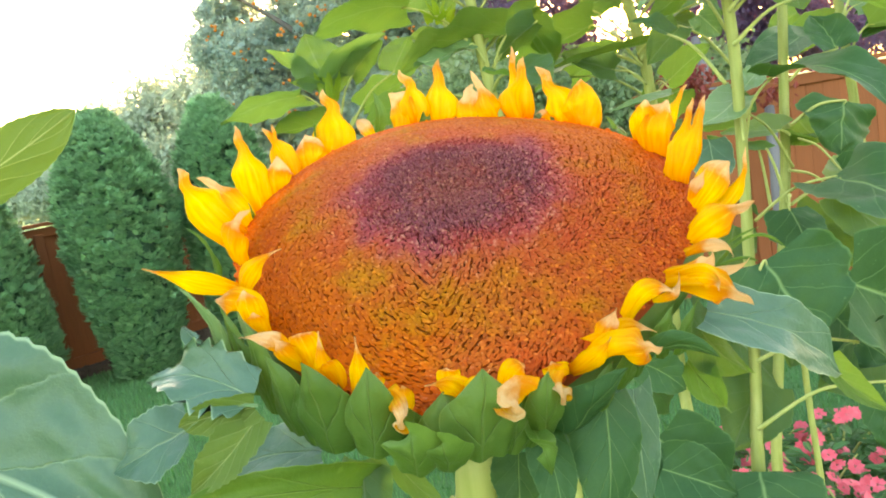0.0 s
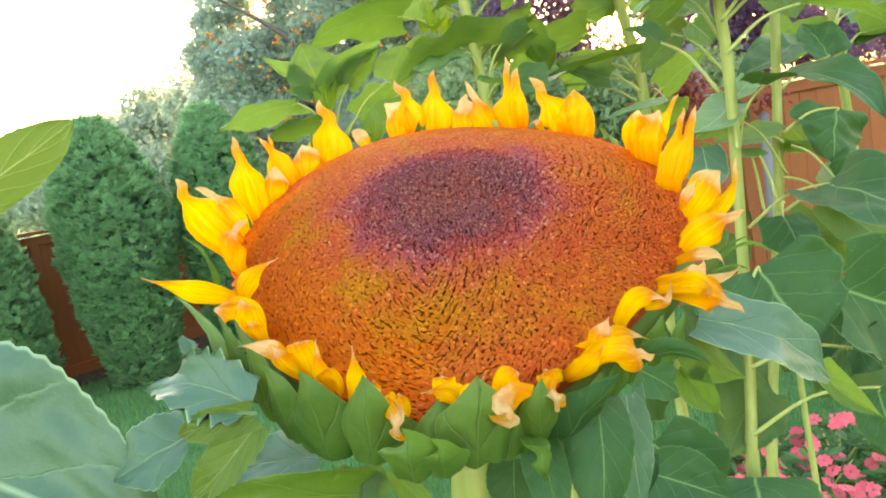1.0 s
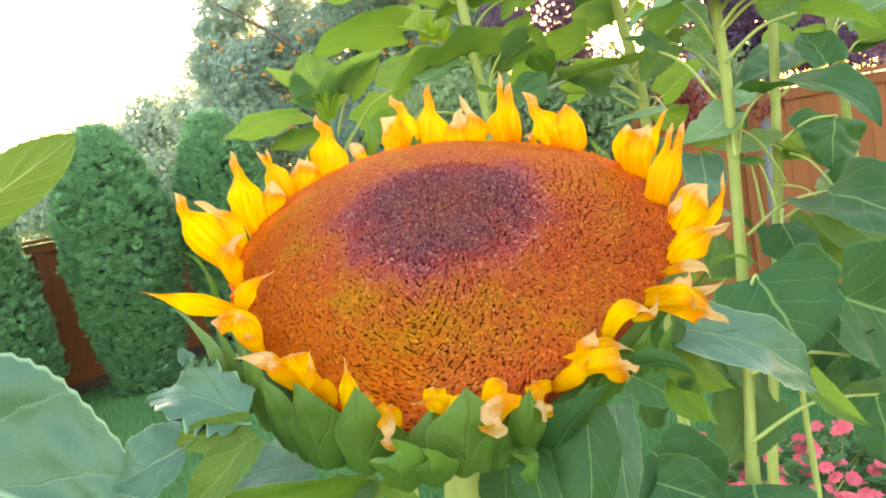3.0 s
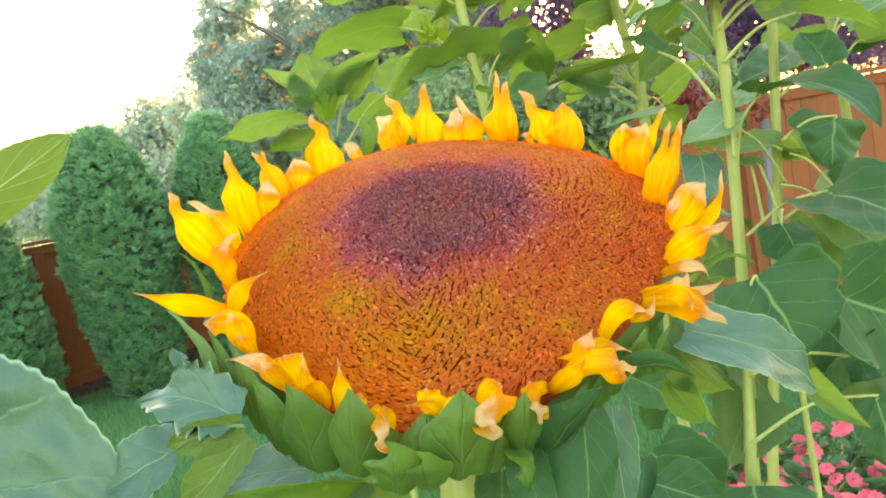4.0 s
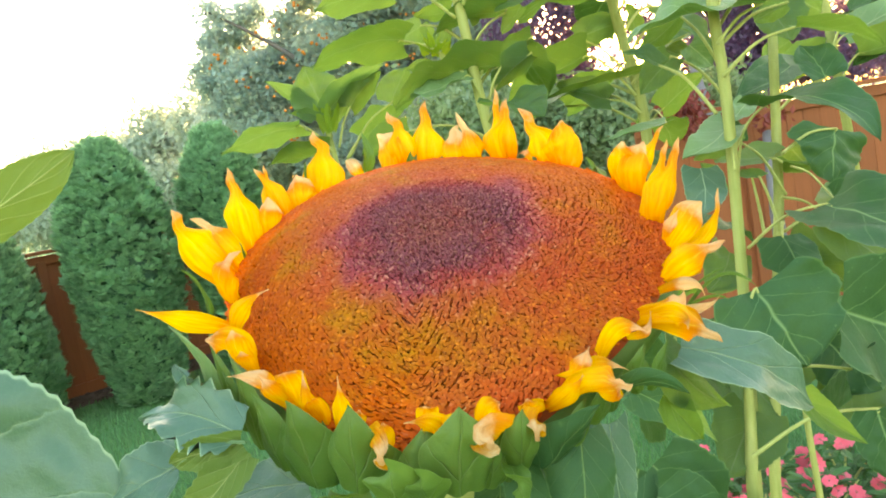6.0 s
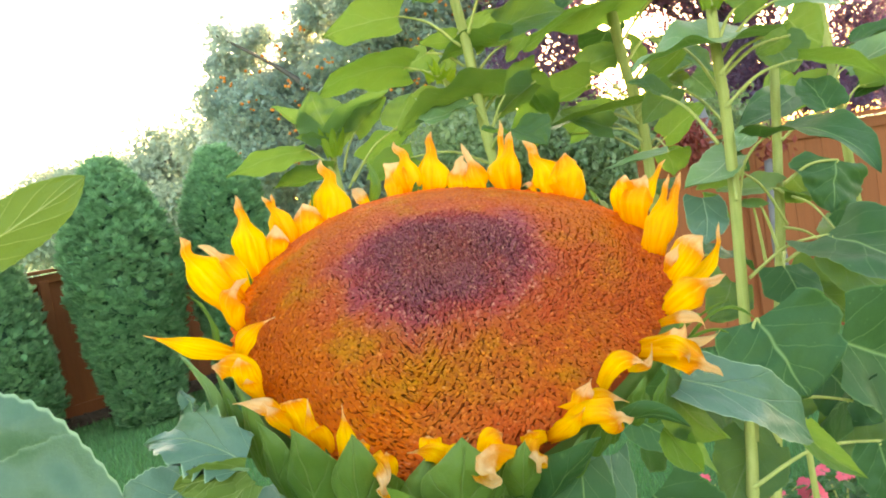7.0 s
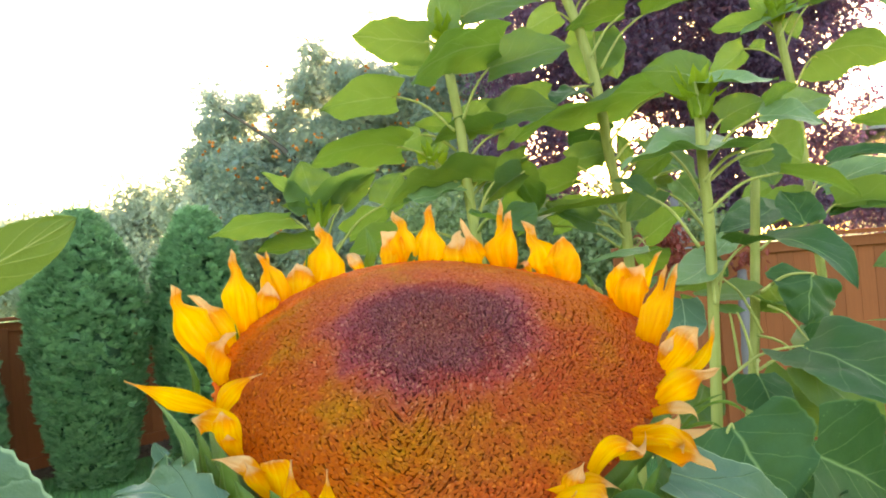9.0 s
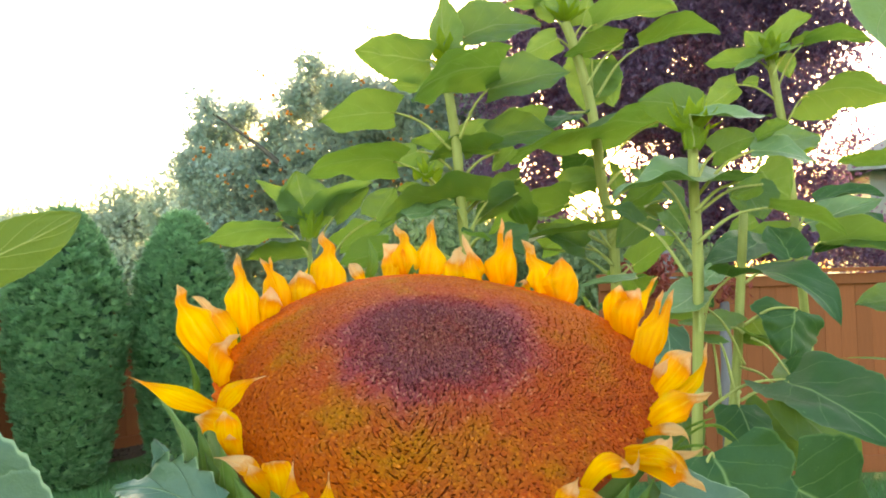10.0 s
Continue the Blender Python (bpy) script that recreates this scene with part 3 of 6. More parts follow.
def crown_mesh(name, blobs, count, size, mat, seed, clump=0.35, per=26, droop=0.3):
    """Leaves in clumps scattered through several ellipsoids, each leaf a small folded diamond."""
    rnd = random.Random(seed)
    v, f = [], []
    vol = [b[3] * b[4] * b[5] for b in blobs]
    for bi, (cx, cy, cz, rx, ry, rz) in enumerate(blobs):
        n = int(count * vol[bi] ** 0.68 / sum(q ** 0.68 for q in vol) / per)
        for _ in range(n):
            d = Vector((rnd.gauss(0, 1), rnd.gauss(0, 1), rnd.gauss(0, 1))).normalized() * rnd.uniform(0.35, 1.0) ** 0.5
            c = Vector((cx + d.x * rx, cy + d.y * ry, cz + d.z * rz))
            cl = clump * rnd.uniform(0.6, 1.3)
            for _k in range(rnd.randint(per // 2, per + per // 2)):
                p = c + Vector((rnd.gauss(0, 0.45), rnd.gauss(0, 0.45), rnd.gauss(0, 0.38))) * cl
                ax = Vector((rnd.uniform(-1, 1), rnd.uniform(-1, 1), rnd.uniform(-1, 0.5) - droop)).normalized()
                sd_ = ax.cross(Vector((rnd.uniform(-1, 1), rnd.uniform(-1, 1), rnd.uniform(-1, 1)))).normalized()
                l = size * rnd.uniform(0.7, 1.3)
                k = len(v)
                up_ = ax.cross(sd_) * l * 0.12
                v += [p, p + ax * l * 0.5 + sd_ * l * 0.3 + up_, p + ax * l, p + ax * l * 0.5 - sd_ * l * 0.3 + up_]
                f += [(k, k + 1, k + 2), (k, k + 2, k + 3)]
    return mesh_of(name, v, f, mat, smooth=False)


def round_blobs(rows):
    return [(x, y, z, r, r, r * 0.88) for x, y, z, r in rows]


def tree(name, label, category, at, trunk, blobs, count, size, mat, seed, clump=0.35, bark=None, limbs=9, per=26, group="", inner=0.5):
    rnd = random.Random(seed + 99)
    root = thing(name, label, category, at, group)
    base = Vector(at)
    top = Vector((blobs[0][0], blobs[0][1], blobs[0][2]))
    fork = base.lerp(top, 0.45)
    part("trunk", tube_mesh("trunk", (base, base.lerp(fork, 0.5) + Vector((0.04, 0, 0)), fork, top), (trunk, trunk * 0.85, trunk * 0.7, trunk * 0.2), bark or M_BARK, 10, 0, 0.2), root)
    for i in range(limbs):
        b = blobs[i % len(blobs)]
        end = Vector((b[0] + b[3] * rnd.uniform(-0.7, 0.7), b[1] + b[4] * rnd.uniform(-0.7, 0.7), b[2] + b[5] * rnd.uniform(-0.3, 0.8)))
        s = fork.lerp(top, rnd.uniform(0, 0.6))
        part("limb", tube_mesh("limb", (s, s.lerp(end, 0.5) + Vector((0, 0, 0.2)), end), (trunk * 0.4, trunk * 0.25, trunk * 0.06), bark or M_BARK, 7, 0, 0.2), root)
    part("crown", crown_mesh("crown", blobs, count, size, mat, seed, clump, per), root)
    core = [(x, y, z, rx * 0.78, ry * 0.78, rz * 0.78) for x, y, z, rx, ry, rz in blobs]
    part("inner_crown", crown_mesh("inner_crown", core, int(count * inner), size * 1.5, mat, seed + 7, clump * 1.2, per), root)
    return root


def fruit_mesh():
    rnd = random.Random(8)
    bm = bmesh.new()
    for _ in range(95):
        b = rnd.choice(((-0.39, 11.94, 3.95, 1.74, 1.74, 0.96), (0.13, 12.20, 3.99, 0.89, 0.89, 0.71), (-1.95, 11.39, 2.97, 0.90, 0.90, 0.82)))
        c = Vector((b[0] + rnd.uniform(-1, 1) * b[3], b[1] - rnd.uniform(0.3, 1.0) * b[4], b[2] + rnd.uniform(-1, 1) * b[5]))
        for _k in range(rnd.randint(1, 4)):
            q = c + Vector((rnd.gauss(0, 0.06), rnd.gauss(0, 0.06), rnd.gauss(0, 0.06)))
            bmesh.ops.create_icosphere(bm, subdivisions=1, radius=rnd.uniform(0.016, 0.028), matrix=Matrix.Translation(q))
    me = bpy.data.meshes.new("fruit")
    bm.to_mesh(me), bm.free()
    me.materials.append(M_FRUIT)
    return me


tree("fruit_tree", "large blue-green tree with small orange fruit behind the fence", "tree", (-0.428, 11.995, 0.000), 0.16, round_blobs(
    ((-0.85, 12.18, 3.65, 0.84), (-2.77, 12.63, 4.26, 0.41), (-2.69, 11.78, 4.48, 0.19), (-2.33, 12.65, 4.58, 0.25), (-2.95, 12.24, 3.61, 0.40), (-2.40, 12.04, 3.31, 0.61), (-1.81, 12.74, 3.57, 0.69), (-1.16, 11.70, 5.04, 0.21), (-1.28, 12.34, 4.75, 0.38), (-1.66, 12.40, 4.29, 0.27), (-0.66, 11.67, 4.73, 0.32), (-0.26, 12.52, 5.97, 0.07), (-0.29, 11.86, 4.46, 0.56), (0.40, 11.97, 4.12, 0.66), (0.21, 12.53, 3.31, 0.82), (1.04, 11.57, 3.35, 0.77), (1.51, 12.31, 4.45, 0.73), (-3.09, 12.39, 2.96, 0.36), (-2.31, 11.98, 2.61, 0.65), (-1.37, 12.76, 2.63, 0.83), (-0.25, 11.81, 2.46, 0.77), (0.69, 12.10, 4.77, 0.53), (-2.27, 12.64, 2.01, 0.73), (-1.12, 11.79, 1.88, 0.77), (-3.21, 12.84, 2.32, 0.55))), 100000, 0.078, M_TREE, 21, 0.24, limbs=4, inner=0.25)
tagged(part("fruit", fruit_mesh(), bpy.data.objects["fruit_tree"], "clusters of small orange fruit"), kind="stuff")
tree("plum_tree", "purple-leaved plum tree with dark foliage beyond the fence", "tree", (4.468, 10.658, 0.000), 0.13, round_blobs(
    ((3.98, 10.00, 4.59, 0.94), (1.93, 10.49, 4.51, 0.86), (2.82, 9.59, 4.48, 0.86), (5.08, 10.30, 5.06, 0.98), (5.68, 9.78, 4.96, 0.64), (1.75, 9.94, 3.29, 0.66), (2.41, 10.56, 5.44, 0.79), (3.40, 9.56, 5.42, 0.94), (3.87, 10.21, 3.76, 0.69), (4.57, 10.18, 3.86, 0.81), (5.02, 9.50, 3.85, 0.58), (1.98, 10.70, 2.65, 0.51), (3.68, 9.86, 2.50, 0.41), (4.49, 9.94, 2.67, 0.49), (5.94, 10.33, 3.15, 0.39), (5.68, 9.40, 4.11, 0.32), (3.00, 10.42, 3.97, 0.47), (4.94, 9.89, 6.23, 1.21), (2.36, 9.69, 6.22, 1.10), (5.57, 10.48, 2.39, 0.55), (2.05, 9.82, 2.86, 0.25), (6.00, 10.02, 2.46, 0.34), (3.27, 10.40, 3.02, 0.30), (2.77, 9.69, 2.33, 0.35), (6.47, 10.31, 3.54, 0.17), (4.36, 9.94, 2.02, 0.41), (5.13, 10.16, 2.18, 0.38), (5.19, 9.49, 2.06, 0.28), (6.03, 10.16, 2.17, 0.29), (6.20, 9.77, 1.91, 0.29), (4.66, 9.69, 2.54, 0.29), (4.16, 10.33, 2.29, 0.38), (6.68, 9.95, 2.08, 0.38), (4.30, 10.30, 2.86, 0.38))), 138000, 0.067, M_PLUM, 22, 0.3, bark=M_GREYBARK, inner=0.08)
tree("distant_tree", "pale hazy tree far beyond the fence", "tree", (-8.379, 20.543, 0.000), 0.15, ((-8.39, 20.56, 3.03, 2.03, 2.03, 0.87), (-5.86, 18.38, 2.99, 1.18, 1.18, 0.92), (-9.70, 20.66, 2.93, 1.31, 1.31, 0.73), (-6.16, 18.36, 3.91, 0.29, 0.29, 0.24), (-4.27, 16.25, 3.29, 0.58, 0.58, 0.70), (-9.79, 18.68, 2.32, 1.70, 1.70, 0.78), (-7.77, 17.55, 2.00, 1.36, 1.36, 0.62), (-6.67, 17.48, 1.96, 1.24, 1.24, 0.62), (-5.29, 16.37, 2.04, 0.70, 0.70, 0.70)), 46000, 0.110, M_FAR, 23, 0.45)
tree("distant_shrub", "green shrub hedge in shade behind the sunflowers", "shrub", (2.135, 9.318, 0.000), 0.07, ((2.19, 9.34, 1.70, 1.04, 1.04, 0.62), (0.74, 9.43, 1.95, 1.04, 1.04, 0.62), (3.18, 8.77, 1.70, 0.52, 0.52, 0.5)), 32000, 0.070, M_SHRUB, 24, 0.35)
plum = bpy.data.objects["plum_tree"]
part("limb", tube_mesh("limb", ((2.691, 6.782, 0.380), (2.749, 7.201, 1.173), (2.978, 8.370, 2.258)), (0.07, 0.06, 0.045), M_GREYBARK, 9, 0, 0.15), plum, "leaning smooth grey limb")
part("limb", tube_mesh("limb", ((2.575, 5.867, 0.342), (2.606, 5.949, 0.906), (2.742, 6.239, 1.504)), (0.06, 0.05, 0.04), M_GREYBARK, 9, 0, 0.15), plum, "upright smooth grey limb")
tagged(part("low_spray", crown_mesh("low_spray", ((2.08, 6.18, 1.82, 0.14, 0.14, 0.12), (2.75, 6.14, 1.62, 0.06, 0.06, 0.05), (2.14, 6.15, 1.66, 0.07, 0.07, 0.05)), 650, 0.06, M_REDLEAF, 31, 0.14, 12), plum, "low red-brown leafy sprays"), kind="stuff")


def house():
    root = thing("house", "pale grey house with lap siding and a dark shingle roof", "house", (8.69, 13.37, 0))
    x0, y0 = (8.69, 13.37)
    m0 = pose(x0, y0, 0, 0, 0, -20)
    w, h = 6.0, 3.53
    part("wall", box_mesh("wall", w, 4.0, h, M_SIDING, 0.01), root, m=m0 @ pose(w / 2, 2.0, h / 2))
    plank = box_mesh("siding_plank", w + 0.04, 0.03, 0.135, M_SIDING, 0.004)
    side = box_mesh("siding_plank", 0.03, 4.04, 0.135, M_SIDING, 0.004)
    for i in range(int(h / 0.14)):
        part("siding_plank", plank, root, m=m0 @ pose(w / 2, -0.012, 0.07 + 0.14 * i, 6))
        part("siding_plank", side, root, m=m0 @ pose(-0.012, 2.0, 0.07 + 0.14 * i, 0, 6))
    part("fascia", box_mesh("fascia", w + 0.9, 0.04, 0.2, M_SIDING), root, m=m0 @ pose(w / 2, -0.45, h + 0.06))
    part("fascia", box_mesh("fascia", 0.04, 4.9, 0.2, M_SIDING), root, m=m0 @ pose(-0.45, 2.0, h + 0.06))
    bm = bmesh.new()
    pts = [(-0.5, -0.5, 0.12), (w + 0.5, -0.5, 0.12), (w + 0.5, 4.5, 0.12), (-0.5, 4.5, 0.12), (1.2, 2, 1.1), (w - 1.2, 2, 1.1)]
    vs = [bm.verts.new((p[0], p[1], p[2] + h)) for p in pts]
    for q in ((0, 1, 5, 4), (1, 2, 5), (2, 3, 4, 5), (3, 0, 4), (3, 2, 1, 0)):
        bm.faces.new([vs[i] for i in q])
    me = bpy.data.meshes.new("roof")
    bm.to_mesh(me), bm.free()
    me.materials.append(M_ROOF)
    part("roof", me, root, m=m0)


house()


# ---- the low sun itself ----
def sun_ball():
    m = bpy.data.materials.new("sun_glow")
    m.use_nodes = True
    nt = m.node_tree
    em = nt.nodes.new("ShaderNodeEmission")
    em.inputs[0].default_value, em.inputs[1].default_value = (1.0, 0.66, 0.22, 1), 3.2
    nt.links.new(em.outputs[0], nt.nodes["Material Output"].inputs[0])
    bm = bmesh.new()
    bmesh.ops.create_icosphere(bm, subdivisions=3, radius=17.0, matrix=Matrix.Translation(sd * 1500 + Vector((0, 0, EYE))))
    me = bpy.data.meshes.new("evening_sun")
    bm.to_mesh(me), bm.free()
    me.materials.append(m)
    tagged(new("evening_sun", me), "warm low evening sun shining through the foliage", "sun", kind="structure")


sun_ball()


# ---- impatiens bed ----
def impatiens(at, seed, r=0.2, h=0.3):
    rnd = random.Random(seed)
    root = thing("impatiens", "bushy green impatiens plant with pink flowers", "flower", at, "impatiens in the flower bed")
    x0, y0, z0 = at
    v, f = [], []
    for i in range(210):
        a, q = rnd.uniform(0, 6.28), r * rnd.random() ** 0.5
        z = h * (1 - (q / r) ** 2 * 0.6) * rnd.uniform(0.35, 1)
        p = Vector((x0 + q * math.cos(a), y0 + q * math.sin(a), z))
        ax = Vector((math.cos(a) + rnd.uniform(-0.7, 0.7), math.sin(a) + rnd.uniform(-0.7, 0.7), rnd.uniform(-0.4, 0.5))).normalized()
        s = ax.cross(Vector((rnd.uniform(-0.4, 0.4), rnd.uniform(-0.4, 0.4), 1))).normalized()
        l = rnd.uniform(0.05, 0.09)
        n_ = s.cross(ax) * 0.008
        k = len(v)
        v += [p, p + ax * l * 0.3 + s * l * 0.2 + n_, p + ax * l * 0.7 + s * l * 0.16 + n_, p + ax * l, p + ax * l * 0.7 - s * l * 0.16 + n_, p + ax * l * 0.3 - s * l * 0.2 + n_]
        f += [(k, k + 1, k + 2, k + 3), (k, k + 3, k + 4, k + 5)]
    part("foliage", mesh_of("foliage", v, f, M_IMPATIENS, smooth=False), root)
    for i in range(5):
        a = rnd.uniform(0, 6.28)
        part("shoot", tube_mesh("shoot", ((x0, y0, 0), (x0 + 0.05 * math.cos(a), y0 + 0.05 * math.sin(a), h * 0.5), (x0 + 0.14 * math.cos(a), y0 + 0.14 * math.sin(a), h * 0.85)), (0.007, 0.006, 0.003), M_STEM, 6), root)
    for i in range(13):
        a, q = rnd.uniform(0, 6.28), r * rnd.random() ** 0.5
        z = h * (1 - (q / r) ** 2 * 0.5) + 0.03
        m = Matrix.Translation((x0 + q * math.cos(a), y0 + q * math.sin(a), z)) @ Euler((rnd.uniform(0.2, 1.1), rnd.uniform(-0.5, 0.5), rnd.uniform(-0.9, 0.9))).to_matrix().to_4x4()
        part("blossom", PINK_MESHES[rnd.randrange(3)], root, m=m)
    return root


def blossom_mesh(seed):
    rnd = random.Random(seed)
    v, f = [], []
    for i in range(5):
        a = i * math.tau / 5 + rnd.uniform(-0.15, 0.15)
        d, s = Vector((math.cos(a), math.sin(a), 0)), Vector((-math.sin(a), math.cos(a), 0))
        l, w = rnd.uniform(0.026, 0.036), rnd.uniform(0.014, 0.02)
        k = len(v)
        z = Vector((0, 0, 1))
        v += [d * 0.002, d * l * 0.45 + s * w * 0.8 + z * 0.004, d * l * 0.95 + s * w * 0.7 + z * rnd.uniform(-0.004, 0.006), d * l * 0.86, d * l * 0.95 - s * w * 0.7 + z * rnd.uniform(-0.004, 0.006), d * l * 0.45 - s * w * 0.8 + z * 0.004]
        f += [(k, k + 1, k + 2, k + 3), (k, k + 3, k + 4, k + 5)]
    return mesh_of("blossom", v, f, M_PINK)


PINK_MESHES = [blossom_mesh(i) for i in range(3)]
for i, (px_, py_) in enumerate(((0.88, 3.05), (1.2, 3.2), (1.0, 2.75), (1.3, 2.85), (1.25, 2.5), (1.5, 3.1), (1.6, 2.7), (0.95, 2.35), (1.5, 2.3), (1.8, 3.0), (1.95, 2.5), (0.97, 3.18), (1.00, 2.98))):
    impatiens((px_, py_, 0), 40 + i)


# ---- the large sunflower ----
HEAD = Matrix(((0.996, 0.0893, -0.0074, 0.0079), (-0.0784, 0.8286, -0.5544, 0.5893), (-0.0434, 0.5526, 0.8322, 1.6725), (0, 0, 0, 1)))
DOME = 0.0505


def rim(t):
    """Radius of the disc towards the angle t."""
    return 0.1672 * (1 + 0.010 * np.cos(t) + 0.035 * np.sin(t) + 0.040 * np.cos(2 * t) + 0.006 * np.sin(2 * t) + 0.019 * np.cos(3 * t) + 0.041 * np.sin(3 * t) + 0.021 * np.cos(4 * t) + 0.010 * np.sin(4 * t))


big = thing("sunflower", "large ripening sunflower head with withered petals on a thick stalk", "sunflower", (-0.060, 0.545, 0.000))


def dome_z(k):
    """Height of the disc over its rim; the middle is a little sunken."""
    return DOME * (1 - k ** 2.1) - 0.004 * np.exp(-(k / 0.16) ** 2)


def disc_meshes():
    verts, faces = [], []
    nr, na = 24, 96
    for i in range(nr + 1):
        k = i / nr
        for j in range(na):
            t = j * math.tau / na
            verts.append((rim(t) * k * math.cos(t), rim(t) * k * math.sin(t), dome_z(k) - 0.0032 - 0.012 * max(0, k - 0.97) / 0.03))
    for i in range(nr):
        for j in range(na):
            q = (j + 1) % na
            faces.append((i * na + j, (i + 1) * na + j, (i + 1) * na + q, i * na + q))
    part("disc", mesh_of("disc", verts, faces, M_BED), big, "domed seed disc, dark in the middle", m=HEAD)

    # florets on the golden spiral; each is a tuft of small dry lobes, parted from the next by a slit
    rng = np.random.default_rng(3)
    total = 2700
    i = np.arange(2, total)
    th = i * radians(137.50776)
    k = np.sqrt(i / total) * 0.998
    px, py = rim(th) * k * np.cos(th), rim(th) * k * np.sin(th)
    pitch = 0.167 * math.sqrt(math.pi / total)
    # the row of the lattice that each slit follows
    goal = np.stack((0.0 - px, -0.34 - py), 1)
    goal /= np.linalg.norm(goal, axis=1)[:, None]
    best, row, step_len = np.full(len(i), -9.0), goal.copy(), np.ones(len(i))
    for step in (13, 21, 34, 55, 89):
        j = np.where(i + step < total, i + step, i - step) - 2
        j = np.clip(j, 0, len(i) - 1)
        v = np.stack((px[j] - px, py[j] - py), 1)
        ln = np.linalg.norm(v, axis=1) + 1e-9
        fit = np.abs((v * goal).sum(1)) / ln - np.clip(ln / pitch - 1.5, 0, 9)
        pick = fit > best
        best = np.where(pick, fit, best)
        row[pick] = (v / ln[:, None])[pick]
        step_len[pick] = ln[pick] / pitch
    step_len = np.clip(step_len, 0.75, 1.5)
    crown = np.hypot((px - 0.008) / 1.12, py - 0.003)
    fine = np.clip((0.066 - crown) / 0.03, 0, 1)
    split = np.exp(-((px + 0.0) / 0.066) ** 2) * np.exp(-((py + 0.088) / 0.05) ** 2)
    split = np.maximum(split, 0.07 * np.exp(-((k - 0.86) / 0.09) ** 2))
    slit = rng.random(len(i)) < split * 0.78
    C, E, S, H, W = [], [], [], [], []
    for a in (-0.36, 0.0, 0.36):
        for b in (-0.33, 0.0, 0.33):
            keep = rng.random(len(i)) > 0.02
            off_b = np.where(slit, b * 0.74 - 0.09, b) / step_len + rng.normal(0, 1, len(i)) * np.where(slit, 0.03, 0.09)
            off_a = a * step_len + rng.normal(0, 1, len(i)) * np.where(slit, 0.05, 0.09)
            perp = np.stack((-row[:, 1], row[:, 0]), 1)
            c = np.stack((px, py), 1) + pitch * (off_a[:, None] * row + off_b[:, None] * perp)
            size = pitch * 0.3 * step_len * rng.uniform(0.85, 1.15, len(i)) * (1 - 0.25 * fine)
            C.append(c[keep]), E.append(row[keep]), S.append(size[keep]), W.append((np.where(slit, 0.68, 1.05) / step_len ** 2)[keep])
            H.append((rng.uniform(0.5, 1.2, len(i)) * 0.0006 + 0.0006 * fine)[keep])
    # fine unopened buds between them in the crown
    for _ in range(5):
        keep = (fine > 0.15)
        c = np.stack((px, py), 1) + rng.uniform(-0.5, 0.5, (len(i), 2)) * pitch
        C.append(c[keep]), E.append(row[keep]), S.append((pitch * 0.13 * rng.uniform(0.7, 1.2, len(i)))[keep]), W.append(np.ones(keep.sum()))
        H.append((0.0012 + rng.uniform(0, 0.0012, len(i)))[keep])
    C, E, S, H, W = np.concatenate(C), np.concatenate(E), np.concatenate(S), np.concatenate(H), np.concatenate(W)
    n = len(S)
    ang = np.arctan2(C[:, 1], C[:, 0])
    kk = np.clip(np.hypot(C[:, 0], C[:, 1]) / rim(ang), 0, 1)
    base = np.concatenate((C, dome_z(kk)[:, None]), 1)
    slope = 2.1 * DOME * kk ** 1.1 / rim(ang)
    nrm = np.stack((np.cos(ang) * slope, np.sin(ang) * slope, np.ones(n)), 1)
    nrm /= np.linalg.norm(nrm, axis=1)[:, None]
    e1 = np.concatenate((E, np.zeros((n, 1))), 1)
    e1 -= nrm * (e1 * nrm).sum(1)[:, None]
    e1 /= np.linalg.norm(e1, axis=1)[:, None]
    e2 = np.cross(nrm, e1)
    lean = (e1 * rng.normal(0, 0.2, (n, 1)) + e2 * rng.normal(0, 0.2, (n, 1))) * S[:, None]
    V = np.zeros((n, 11, 3))
    for j in range(5):
        for ring, (scale, lift) in enumerate(((1.05, -0.0022), (0.8, 0.0))):
            q = j * math.tau / 5 + rng.uniform(-0.3, 0.3, n)
            flat = e1 * (S * scale * 1.15 * np.cos(q))[:, None] + e2 * (S * W * scale * np.sin(q))[:, None]
            up = np.full(n, lift) if ring == 0 else H * rng.uniform(0.6, 1.0, n)
            V[:, ring * 5 + j] = base + flat + nrm * up[:, None] + (lean if ring else 0)
    V[:, 10] = base + nrm * (H * 1.15)[:, None] + lean * 1.3
    F = []
    for j in range(5):
        q = (j + 1) % 5
        F += [(j, q, 5 + q), (j, 5 + q, 5 + j), (5 + j, 5 + q, 10)]
    F = (np.arange(n)[:, None, None] * 11 + np.array(F)[None]).reshape(-1, 3)
    fl = part("floret_mass", mesh_of("floret_mass", V.reshape(-1, 3).tolist(), F.tolist(), M_FLORET, smooth=False), big, "tight spirals of brown and gold florets", m=HEAD)
    fl["kind"] = "stuff"


disc_meshes()


def receptacle():
    verts, faces, uvs = [], [], []
    prof = ((0.97, -0.012), (1.02, -0.014), (1.05, -0.03), (1.0, -0.045), (0.86, -0.058), (0.55, -0.068), (0.25, -0.082), (0.1, -0.1))
    na = 72
    for i, (k, n) in enumerate(prof):
        for j in range(na):
            t = j * math.tau / na
            verts.append((rim(t) * k * math.cos(t), rim(t) * k * math.sin(t), n)), uvs.append((j / na, i / 8))
    for i in range(len(prof) - 1):
        for j in range(na):
            q = (j + 1) % na
            faces.append((i * na + j, i * na + q, (i + 1) * na + q, (i + 1) * na + j))
    part("receptacle", mesh_of("receptacle", verts, faces, M_BRACT, uvs), big, "fleshy green back of the head", m=HEAD)


